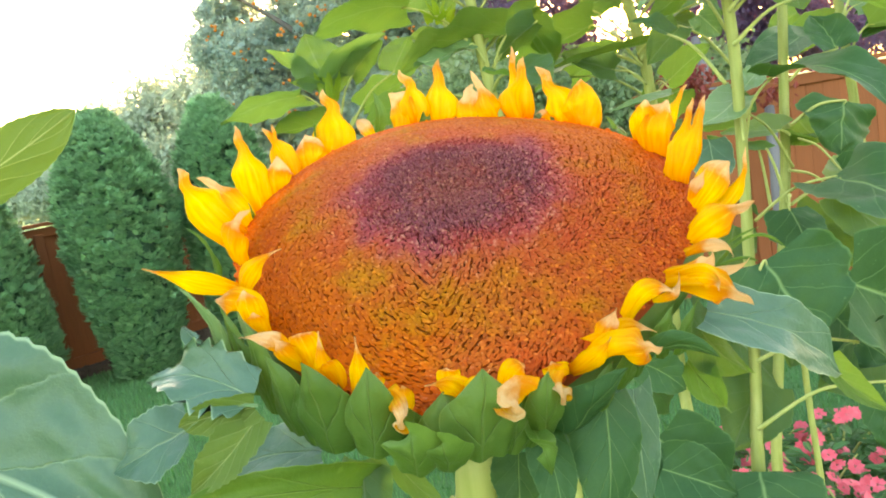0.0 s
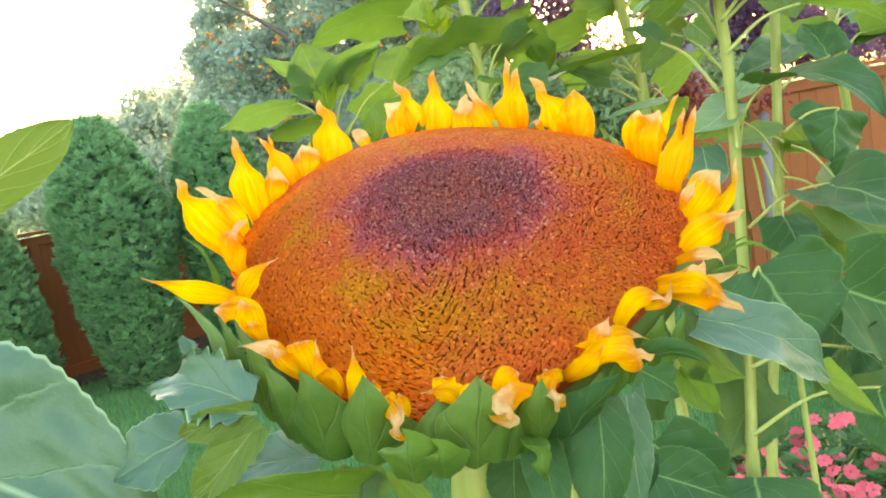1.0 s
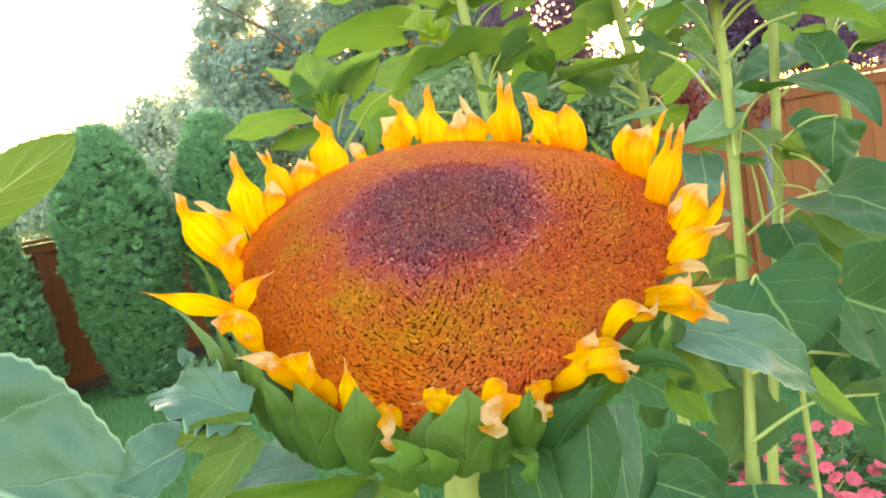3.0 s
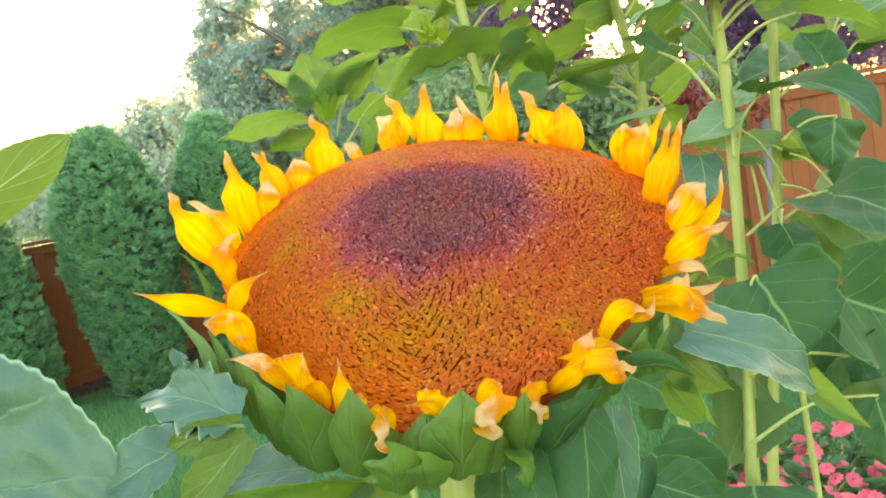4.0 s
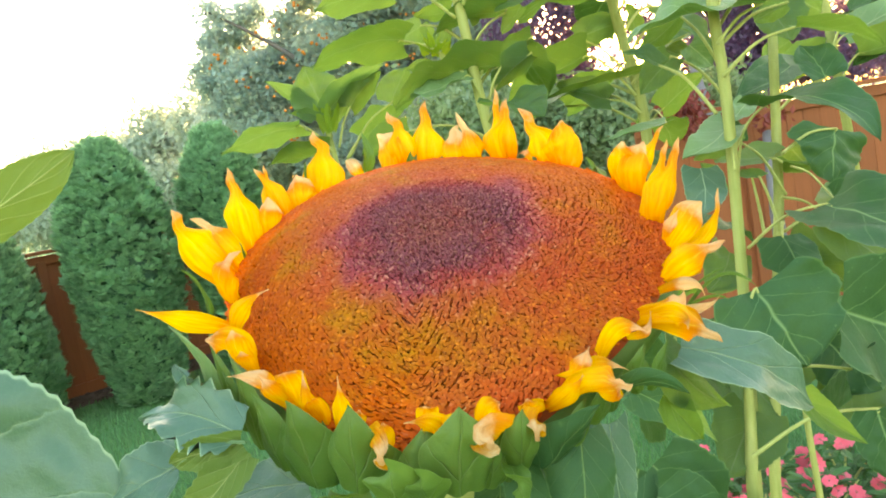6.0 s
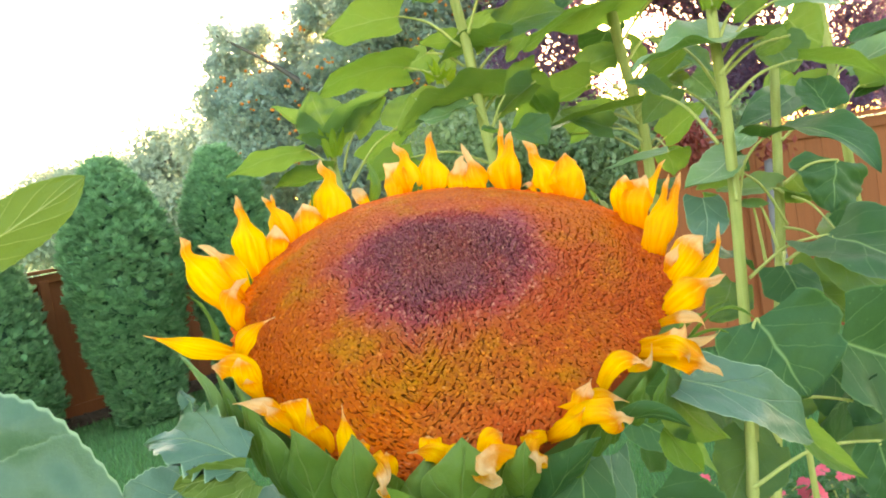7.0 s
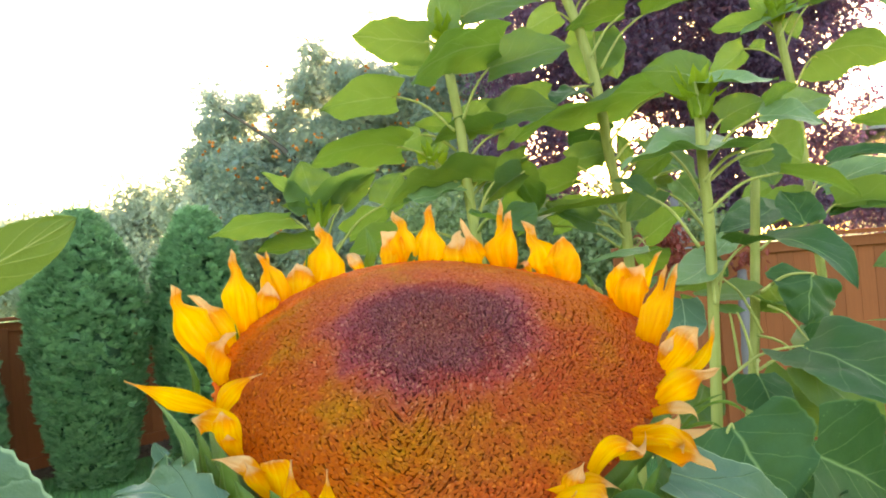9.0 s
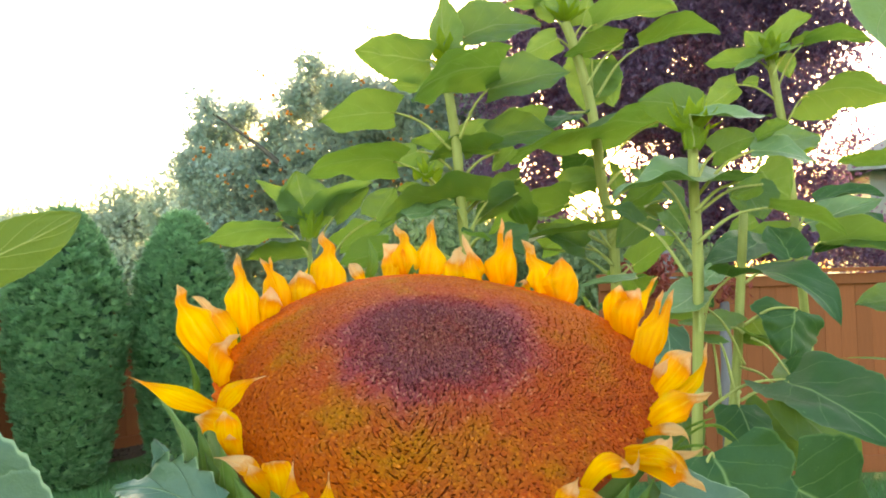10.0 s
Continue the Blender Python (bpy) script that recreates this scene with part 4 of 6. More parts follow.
receptacle()
part("stalk", tube_mesh("stalk", ((-0.060, 0.545, 0.000), (-0.044, 0.540, 1.294), (-0.010, 0.542, 1.484), (-0.003, 0.552, 1.515), (0.012, 0.631, 1.609)), (0.02, 0.018, 0.0155, 0.0175, 0.03), M_STEM, 20, 0.03), big)


def curved_blade(name, base, mid, tip, width, up, mat, profile, curl, crease=0.0, shift=0.0, twist=0.0, wave=0.03, nu=14, nv=22):
    """A blade bent through base, mid and tip (in the head's frame), its cross-section an arc of curl degrees that bulges towards up."""
    SEED[0] += 1
    rnd = random.Random(SEED[0] * 13 + 5)
    base, mid, tip, up = Vector(base), Vector(mid), Vector(tip), Vector(up)
    ph, ph2 = rnd.uniform(0, 6.3), rnd.uniform(0, 6.3)

    def line(v):
        return base * (2 * (v - 0.5) * (v - 1)) + mid * (4 * v * (1 - v)) + tip * (2 * v * (v - 0.5))

    half = radians(curl) / 2
    verts, faces, uvs = [], [], []
    for j in range(nv + 1):
        v = j / nv
        p, ax = line(v), (line(min(1, v + 0.02)) - line(max(0, v - 0.02))).normalized()
        n = up - ax * up.dot(ax)
        n = n.normalized() if n.length > 1e-3 else ax.orthogonal().normalized()
        n = Matrix.Rotation(radians(twist) * max(0, v - 0.5), 3, ax) @ n
        s = ax.cross(n)
        w = width * 0.5 * profile(v)
        for i in range(nu + 1):
            u = i / nu * 2 - 1
            a = u * half
            x = math.sin(a) / math.sin(min(half, math.pi / 2))
            z = (math.cos(a) - 1) / max(0.3, math.sin(min(half, math.pi / 2)))
            rip = crease * (math.cos(u * 8 + ph + 2 * v) - 1.3 * math.exp(-((u - 0.5 * math.sin(ph)) / 0.12) ** 2)) * (1 - 0.5 * v) + 0.12 * noise.noise(Vector((u * 2 + ph * 5, v * 5, ph2))) * (crease > 0) + wave * abs(u) ** 2 * math.sin(v * 11 + ph2 + (2 if u > 0 else 0))
            lean = 0.1 * noise.noise(Vector((v * 3, ph, ph2))) + (1.3 * max(0, v - 0.6) * noise.noise(Vector((v * 7, ph2, ph))) / max(0.25, profile(v)) if crease > 0.15 else 0)
            verts.append(HEAD @ (p + s * (w * (x + lean)) + n * (w * (z + rip)))), uvs.append((i / nu, v + shift))
    for j in range(nv):
        for i in range(nu):
            q = j * (nu + 1) + i
            faces.append((q, q + 1, q + nu + 2, q + nu + 1))
    return part(name, mesh_of(name, verts, faces, mat, uvs), big)


def ease(x):
    x = min(1.0, max(0.0, x))
    return x * x * (3 - 2 * x)


def ray_petal(t, mid, tip, width, dry=0.9, hook=0.0, blunt=0, flat=0, belly=0.4, cup=0):
    """A withered ray petal rooted on the rim at angle t: a pod with a beak, a blunt pod, a limp half-open blade, or (cup) a wilted cup that hangs over; dry: where its bleached end begins."""
    k = rim(t) * 0.985
    base = Vector((k * math.cos(t), k * math.sin(t), -0.004))
    tip = Vector(tip)

    def profile(v):
        w = (0.62 if flat else 0.72) + (0.38 if flat else 0.28) * ease(v / belly) if v < belly else 1.0
        if cup:
            return (0.7 + 0.3 * ease(v / 0.35)) * max(0.05, 1 - 0.85 * ease((v - 0.3) / 0.55))
        if blunt:
            return w * max(0.12, 1 - max(0, (v - 0.55) / 0.45) ** 2.6)
        if flat:
            return w * max(0.05, 1 - ease((v - belly) / (1.02 - belly)) ** 0.85)
        return w * (1 - 0.7 * ease((v - 0.55) / 0.23)) * (1 - 0.3 * max(0, v - 0.8) / 0.2) * max(0.12, 1 - max(0, (v - 0.9) / 0.1) ** 2)

    seed = SEED[0]
    mid = Vector(mid)
    if hook:
        mid += (mid - (base + tip) / 2) * hook
    curved_blade("ray_petal", base, mid, tip, width * (1.2 if flat else 1.32), (0 if flat else 0.7 * math.sin(seed * 2.4), -0.72, 0.7), M_PETAL, profile, 130 if flat else 215, 0.14 if flat else 0.27, 0.85 * max(0.0, 0.86 - dry), (seed * 37 % 120 - 60) * (0.6 if flat else 1.0), 0.1)


def bract(base, mid, tip, width, mat=None):
    """A green bract that grips the head from below, keeled and pointed."""
    out = Vector((mid[0] * 0.7, mid[1] - 0.12, -0.03)).normalized()
    curved_blade("bract", base, mid, tip, width * 1.3, out, mat or M_BRACT, lambda v: (0.66 + 0.34 * ease(v / 0.3)) * max(0.02, 1 - max(0, (v - 0.28) / 0.72) ** 1.7), 105, 0.03, 0.0, 0, 0.09, 16, 22)


# withered rays of the far rim: inflated pods with pinched beaks
ray_petal(3.01, (-0.194, 0.029, 0.033), (-0.207, 0.049, 0.062), 0.024)
ray_petal(2.88, (-0.178, 0.050, 0.022), (-0.203, 0.064, 0.040), 0.019, dry=0.6, hook=0.3)
ray_petal(-3.14, (-0.165, -0.012, 0.039), (-0.146, 0.004, 0.047), 0.016, dry=0.55)
ray_petal(2.76, (-0.163, 0.081, 0.026), (-0.175, 0.113, 0.054), 0.023, hook=0.2)
ray_petal(2.65, (-0.149, 0.084, 0.019), (-0.146, 0.100, 0.026), 0.018, blunt=1, dry=0.55)
ray_petal(2.52, (-0.147, 0.117, 0.016), (-0.164, 0.145, 0.029), 0.015)
ray_petal(2.57, (-0.148, 0.122, 0.012), (-0.153, 0.143, 0.032), 0.011)
ray_petal(2.43, (-0.132, 0.125, 0.011), (-0.129, 0.146, 0.014), 0.022, blunt=1, dry=0.6)
ray_petal(2.27, (-0.101, 0.148, 0.015), (-0.110, 0.185, 0.036), 0.031)
ray_petal(2.00, (-0.077, 0.161, 0.007), (-0.085, 0.176, 0.004), 0.011, blunt=1, dry=0.2, flat=1)
ray_petal(1.85, (-0.046, 0.172, 0.011), (-0.053, 0.193, 0.015), 0.020, blunt=1, dry=0.6)
ray_petal(1.73, (-0.026, 0.178, 0.015), (-0.040, 0.210, 0.031), 0.025, hook=0.35)
ray_petal(1.63, (-0.009, 0.177, 0.013), (-0.002, 0.215, 0.034), 0.026)
ray_petal(1.44, (0.020, 0.169, 0.008), (0.026, 0.194, 0.015), 0.021, blunt=1, dry=0.5)
ray_petal(1.28, (0.041, 0.156, 0.017), (0.027, 0.184, 0.035), 0.017, dry=0.6, hook=0.2)
ray_petal(1.18, (0.062, 0.165, 0.014), (0.066, 0.207, 0.041), 0.015)
ray_petal(1.11, (0.072, 0.157, 0.018), (0.076, 0.192, 0.036), 0.023)
ray_petal(0.93, (0.101, 0.147, 0.012), (0.085, 0.181, 0.031), 0.029, hook=0.25)
ray_petal(0.98, (0.086, 0.133, 0.013), (0.078, 0.131, 0.012), 0.005, flat=1, dry=0.3)
ray_petal(0.76, (0.131, 0.134, 0.014), (0.123, 0.161, 0.024), 0.028, blunt=1)
ray_petal(0.48, (0.158, 0.083, 0.023), (0.163, 0.092, 0.039), 0.018, blunt=1)
ray_petal(0.36, (0.172, 0.070, 0.026), (0.183, 0.096, 0.033), 0.021, blunt=1, dry=0.7)
ray_petal(0.38, (0.185, 0.092, 0.016), (0.205, 0.120, 0.030), 0.011)
ray_petal(0.25, (0.181, 0.047, 0.024), (0.194, 0.068, 0.051), 0.014)
ray_petal(0.15, (0.188, 0.034, 0.024), (0.208, 0.082, 0.042), 0.020)
ray_petal(-0.02, (0.195, 0.003, 0.019), (0.209, 0.015, 0.026), 0.021, flat=1, blunt=1, dry=0.55)
ray_petal(-0.05, (0.212, 0.009, -0.001), (0.227, 0.035, 0.022), 0.009)
ray_petal(0.03, (0.182, -0.001, 0.022), (0.189, 0.006, 0.029), 0.008, flat=1, dry=0.2)
ray_petal(-0.20, (0.185, -0.039, 0.022), (0.215, -0.025, 0.020), 0.019, dry=0.6)
ray_petal(-0.28, (0.181, -0.056, 0.012), (0.190, -0.065, 0.007), 0.008, flat=1, dry=0.1)
ray_petal(-0.48, (0.165, -0.096, 0.018), (0.188, -0.113, 0.011), 0.017, dry=0.6)
ray_petal(-0.46, (0.161, -0.095, 0.023), (0.165, -0.112, 0.027), 0.014, dry=0.7, flat=1)
ray_petal(-0.39, (0.167, -0.079, 0.017), (0.173, -0.068, 0.021), 0.011, flat=1, dry=0.1)
ray_petal(-0.41, (0.179, -0.080, 0.010), (0.197, -0.074, 0.014), 0.007, flat=1, dry=0.1)
ray_petal(-0.76, (0.121, -0.113, 0.035), (0.138, -0.118, 0.034), 0.013, flat=1, dry=0.6)
ray_petal(-0.58, (0.139, -0.106, 0.022), (0.145, -0.093, 0.028), 0.006, flat=1, dry=0.3)
ray_petal(-1.12, (0.081, -0.152, 0.024), (0.092, -0.147, 0.036), 0.012, flat=1)
ray_petal(-0.99, (0.102, -0.150, 0.022), (0.121, -0.153, 0.029), 0.017, dry=0.6)
ray_petal(-0.95, (0.094, -0.129, 0.024), (0.100, -0.123, 0.034), 0.012, flat=1, dry=0.4)
ray_petal(-0.92, (0.104, -0.132, 0.025), (0.121, -0.139, 0.026), 0.010, flat=1, dry=0.6)
ray_petal(-1.20, (0.057, -0.156, 0.018), (0.056, -0.152, 0.026), 0.011, flat=1, blunt=1)
ray_petal(-1.14, (0.061, -0.169, 0.025), (0.059, -0.180, 0.020), 0.017, flat=1, cup=1, dry=0.38)
# rays of the near rim: limp, half open, some bleached and hanging over the bracts
ray_petal(-1.36, (0.033, -0.181, 0.030), (0.031, -0.188, 0.029), 0.027, flat=1, cup=1, dry=0.38)
ray_petal(-1.40, (0.031, -0.164, 0.029), (0.040, -0.164, 0.040), 0.013, flat=1, blunt=1)
ray_petal(-1.56, (-0.001, -0.168, 0.030), (-0.018, -0.171, 0.040), 0.014, flat=1, dry=0.8)
ray_petal(-1.54, (0.011, -0.171, 0.031), (0.020, -0.166, 0.042), 0.015, flat=1)
ray_petal(-1.58, (-0.005, -0.162, 0.028), (-0.005, -0.158, 0.038), 0.012, flat=1, blunt=1)
ray_petal(-1.89, (-0.038, -0.178, 0.026), (-0.034, -0.187, 0.023), 0.024, flat=1, cup=1, dry=0.38)
ray_petal(-1.80, (-0.032, -0.167, 0.022), (-0.032, -0.164, 0.034), 0.008, flat=1, blunt=1)
ray_petal(-2.02, (-0.059, -0.153, 0.033), (-0.056, -0.144, 0.058), 0.013, flat=1)
ray_petal(-1.97, (-0.051, -0.156, 0.026), (-0.047, -0.153, 0.035), 0.009, flat=1, blunt=1)
ray_petal(-2.14, (-0.082, -0.141, 0.029), (-0.080, -0.132, 0.054), 0.012, flat=1, dry=0.75)
ray_petal(-2.29, (-0.105, -0.128, 0.030), (-0.112, -0.125, 0.046), 0.017, flat=1, dry=0.6)
ray_petal(-2.37, (-0.117, -0.119, 0.034), (-0.133, -0.123, 0.046), 0.011, flat=1, dry=0.35)
ray_petal(-2.22, (-0.094, -0.127, 0.031), (-0.095, -0.125, 0.046), 0.016, flat=1, blunt=1, dry=0.8)
ray_petal(-2.10, (-0.078, -0.142, 0.025), (-0.081, -0.139, 0.034), 0.012, flat=1, blunt=1)
ray_petal(-2.96, (-0.180, -0.054, 0.034), (-0.209, -0.058, 0.056), 0.015, flat=1, dry=0.85)
ray_petal(-2.92, (-0.142, -0.050, 0.035), (-0.115, -0.048, 0.050), 0.013, flat=1, dry=0.8)
ray_petal(-2.70, (-0.142, -0.081, 0.031), (-0.158, -0.082, 0.041), 0.018, flat=1, blunt=1, dry=0.8)
ray_petal(-2.64, (-0.136, -0.092, 0.033), (-0.136, -0.085, 0.050), 0.016, flat=1, blunt=1, dry=0.85)
ray_petal(-2.60, (-0.131, -0.098, 0.027), (-0.131, -0.095, 0.039), 0.011, flat=1, blunt=1)
# bracts
bract((0.010, -0.193, -0.008), (0.014, -0.185, 0.026), (0.016, -0.168, 0.046), 0.038)
bract((0.026, -0.184, -0.018), (0.033, -0.176, 0.008), (0.040, -0.158, 0.019), 0.026)
bract((-0.012, -0.185, -0.013), (-0.009, -0.178, 0.012), (-0.007, -0.161, 0.024), 0.028)
bract((-0.029, -0.203, -0.001), (-0.026, -0.205, 0.030), (-0.029, -0.191, 0.036), 0.030)
bract((-0.011, -0.202, -0.001), (-0.009, -0.207, 0.026), (-0.012, -0.196, 0.029), 0.024)
bract((-0.057, -0.180, -0.014), (-0.053, -0.172, 0.022), (-0.052, -0.155, 0.043), 0.029)
bract((-0.032, -0.172, -0.008), (-0.034, -0.171, 0.010), (-0.039, -0.161, 0.014), 0.014)
bract((-0.085, -0.170, -0.019), (-0.087, -0.161, 0.018), (-0.093, -0.144, 0.041), 0.033)
bract((-0.077, -0.167, -0.019), (-0.075, -0.160, 0.005), (-0.076, -0.143, 0.017), 0.015)
bract((-0.045, -0.173, -0.019), (-0.046, -0.167, 0.005), (-0.049, -0.151, 0.016), 0.021)
bract((0.047, -0.179, -0.010), (0.050, -0.176, 0.018), (0.053, -0.164, 0.032), 0.019)
bract((0.062, -0.172, -0.020), (0.081, -0.170, 0.007), (0.100, -0.159, 0.021), 0.028, mat=M_LEAF_SHADED)
bract((0.038, -0.177, -0.023), (0.048, -0.173, -0.003), (0.057, -0.160, 0.003), 0.017)
bract((-0.128, -0.134, -0.020), (-0.130, -0.123, 0.014), (-0.136, -0.102, 0.036), 0.022)
bract((-0.109, -0.153, -0.020), (-0.113, -0.144, 0.012), (-0.122, -0.125, 0.031), 0.023)
bract((-0.098, -0.159, -0.025), (-0.103, -0.151, 0.002), (-0.112, -0.133, 0.016), 0.021)
bract((-0.153, -0.103, -0.015), (-0.154, -0.094, 0.014), (-0.161, -0.074, 0.030), 0.014)
bract((-0.143, -0.116, -0.020), (-0.145, -0.108, 0.005), (-0.153, -0.090, 0.019), 0.017)
bract((-0.169, -0.093, -0.021), (-0.171, -0.081, 0.018), (-0.190, -0.063, 0.041), 0.014, mat=M_LEAF_LIGHT)
bract((-0.191, -0.003, -0.015), (-0.192, 0.006, 0.013), (-0.206, 0.015, 0.029), 0.010)
bract((-0.180, 0.083, 0.000), (-0.180, 0.088, 0.018), (-0.192, 0.101, 0.022), 0.004)
bract((-0.122, 0.140, -0.008), (-0.119, 0.143, 0.010), (-0.120, 0.159, 0.020), 0.009)
bract((-0.166, 0.051, 0.002), (-0.163, 0.047, 0.014), (-0.166, 0.055, 0.016), 0.004)
bract((-0.066, 0.162, -0.003), (-0.061, 0.167, 0.014), (-0.066, 0.188, 0.026), 0.010)
bract((-0.024, 0.167, -0.008), (-0.020, 0.166, 0.003), (-0.018, 0.179, 0.005), 0.008)
bract((0.034, 0.162, -0.010), (0.034, 0.161, 0.002), (0.035, 0.174, 0.006), 0.009)
bract((0.153, 0.108, -0.005), (0.144, 0.108, 0.006), (0.138, 0.123, 0.007), 0.007)
bract((0.131, -0.125, -0.012), (0.133, -0.123, 0.008), (0.138, -0.110, 0.016), 0.016)
bract((0.143, -0.119, -0.023), (0.149, -0.114, -0.001), (0.158, -0.099, 0.009), 0.010)
bract((0.112, -0.135, -0.010), (0.133, -0.138, 0.010), (0.159, -0.144, 0.002), 0.018, mat=M_LEAF_SHADED)
bract((0.164, -0.072, -0.040), (0.199, -0.051, 0.006), (0.230, -0.056, 0.000), 0.005)
bract((0.176, -0.043, -0.019), (0.199, -0.041, 0.000), (0.218, -0.033, 0.002), 0.004)
bract((0.171, -0.061, -0.018), (0.191, -0.064, 0.002), (0.207, -0.066, 0.001), 0.005)
bract((0.184, 0.039, -0.012), (0.188, 0.038, -0.000), (0.195, 0.050, 0.001), 0.005)
bract((0.100, -0.141, -0.024), (0.109, -0.137, -0.002), (0.121, -0.122, 0.006), 0.014)
bract((0.083, -0.159, -0.026), (0.088, -0.154, -0.004), (0.095, -0.140, 0.005), 0.016)
bract((0.040, -0.175, -0.006), (0.045, -0.197, 0.001), (0.048, -0.202, -0.016), 0.013)
bract((0.136, -0.109, -0.037), (0.138, -0.106, -0.015), (0.144, -0.090, -0.008), 0.013)
bract((0.153, -0.100, -0.044), (0.155, -0.097, -0.023), (0.162, -0.083, -0.016), 0.010)
bract((0.115, -0.123, -0.036), (0.118, -0.122, -0.017), (0.124, -0.109, -0.012), 0.012)


# ---- leaves of the large sunflower and of its close neighbours ----
SEED[0] = 112
leaf(big, (-0.134, 0.468, 1.611), (-0.214, 0.510, 1.621), 0.043, (-0.15, -0.72, 0.66), mat=M_LEAF_BLUE, shape="ovate", fold=0.18, sag=0.1, wave=0.15, tooth=0.34, nu=24, nv=18)
leaf(big, (-0.157, 0.492, 1.607), (-0.192, 0.538, 1.650), 0.027, (-0.3, -0.85, 0.3), mat=M_LEAF_BLUE, shape="ovate", fold=0.4, sag=-0.08, wave=0.14, tooth=0.34, nu=16, nv=15)
leaf(big, (-0.133, 0.464, 1.606), (-0.189, 0.481, 1.596), 0.024, (-0.1, -0.95, -0.1), mat=M_LEAF_BACK, fold=0.1, sag=0.1, wave=0.06, tooth=0.05)
leaf(big, (-0.132, 0.466, 1.599), (-0.183, 0.461, 1.558), 0.031, (-0.4, -0.9, 0.15), mat=M_LEAF_BACK, fold=0.25, sag=0.08, wave=0.05, tooth=0.08)
leaf(big, (-0.129, 0.459, 1.609), (-0.186, 0.473, 1.592), 0.004, (0.2, -0.3, -0.9), mat=M_LEAF_LIGHT, shape="ovate", fold=0.5, sag=-0.12)
leaf(big, (-0.193, 0.510, 1.585), (-0.252, 0.512, 1.562), 0.055, (0.05, -0.62, 0.78), mat=M_LEAF_BLUE, shape="ovate", fold=0.1, sag=0.1, wave=0.07, tooth=0.05, nu=20, nv=26)
leaf(big, (-0.076, 0.506, 1.523), (-0.206, 0.450, 1.554), 0.038, (-0.1, -0.97, 0.1), mat=M_BRACT, sag=0.1, fold=0.12)
leaf(big, (-0.122, 0.578, 1.527), (-0.220, 0.616, 1.508), 0.050, (-0.2, -0.6, 0.75), mat=M_LEAF_BLUE, fold=0.08)
leaf(big, (0.082, 0.469, 1.572), (0.067, 0.439, 1.502), 0.047, (0.1, -1, 0.2), mat=M_LEAF_SHADED, fold=-0.2, sag=0.1)
leaf(big, (0.040, 0.467, 1.554), (0.042, 0.440, 1.507), 0.028, (-0.2, -1, 0.3), mat=M_LEAF_SHADED, fold=0.2, sag=0.1)
leaf(big, (0.109, 0.508, 1.558), (0.106, 0.496, 1.477), 0.042, (0.3, -1, 0.2), mat=M_LEAF_BLUE, fold=-0.15, sag=0.05)
leaf(big, (-0.082, 0.505, 1.543), (-0.086, 0.488, 1.493), 0.036, (-0.1, -1, 0.1), mat=M_LEAF, fold=-0.2, sag=0.05)
leaf(big, (-0.061, 0.523, 1.529), (-0.032, 0.527, 1.487), 0.018, (0.1, -1, 0.3), mat=M_LEAF, fold=-0.1)
leaf(big, (0.173, 0.531, 1.596), (0.272, 0.551, 1.525), 0.049, (0.1, -0.75, 0.65), mat=M_LEAF_BLUE, sag=0.14, fold=0.1, taper=3.2, wave=0.05)
leaf(big, (0.267, 0.562, 1.535), (0.328, 0.584, 1.472), 0.022, (-0.35, -0.6, 0.5), mat=M_LEAF, shape="ovate", fold=0.35, sag=-0.05)
leaf(big, (0.157, 0.514, 1.599), (0.216, 0.575, 1.529), 0.039, (0.4, -0.8, 0.1), mat=M_LEAF, fold=-0.15, shape="ovate")
leaf(big, (0.157, 0.539, 1.560), (0.189, 0.552, 1.513), 0.029, (0.3, -0.9, 0.1), mat=M_BRACT, shape="ovate", curl=0.2)
leaf(big, (0.057, 0.506, 1.543), (0.049, 0.488, 1.490), 0.023, (-0.2, -1, 0.2), mat=M_LEAF_BLUE)
leaf(big, (0.026, 0.532, 1.517), (0.019, 0.515, 1.473), 0.039, (0.1, -1, 0.2), mat=M_LEAF_SHADED, fold=-0.1)
foreground_plant = thing("sunflower_plant", "sunflower plant with broad blue-green leaves close to the viewer", "sunflower", (-0.475, 0.449, 0.000))
stalk(foreground_plant, ((-0.475, 0.449, 0.000), (-0.475, 0.449, 1.400), (-0.357, 0.473, 1.811)), 0.016, 0.01)
leaf(foreground_plant, (-0.428, 0.526, 1.621), (-0.219, 0.508, 1.496), 0.188, (-0.1, -0.85, 0.55), joint=(-0.422, 0.490, 1.658), mat=M_LEAF_BLUE, sag=0.06, fold=0.06, wave=0.03, nu=24, nv=36, tooth=0.025, label="broad blue-green serrated leaf")
leaf(foreground_plant, (-0.491, 0.750, 1.761), (-0.340, 0.798, 1.838), 0.060, (0.1, 0.95, 0.3), joint=(-0.38, 0.468, 1.72), mat=M_LEAF_BACK, fold=0.05, sag=-0.04, taper=3.6, nu=24, nv=34)
corner_plant = thing("sunflower_plant", "sunflower plant beside the viewer, one pale leaf in view", "sunflower", (0.493, 0.548, 0.000))
stalk(corner_plant, ((0.493, 0.548, 0.000), (0.493, 0.548, 1.600), (0.467, 0.473, 1.966)), 0.016, 0.01)
leaf(corner_plant, (0.274, 0.356, 1.958), (0.254, 0.361, 1.869), 0.076, (0, -0.9, 0.3), joint=(0.465, 0.473, 1.958), mat=M_LEAF_LIGHT, fold=0.05)


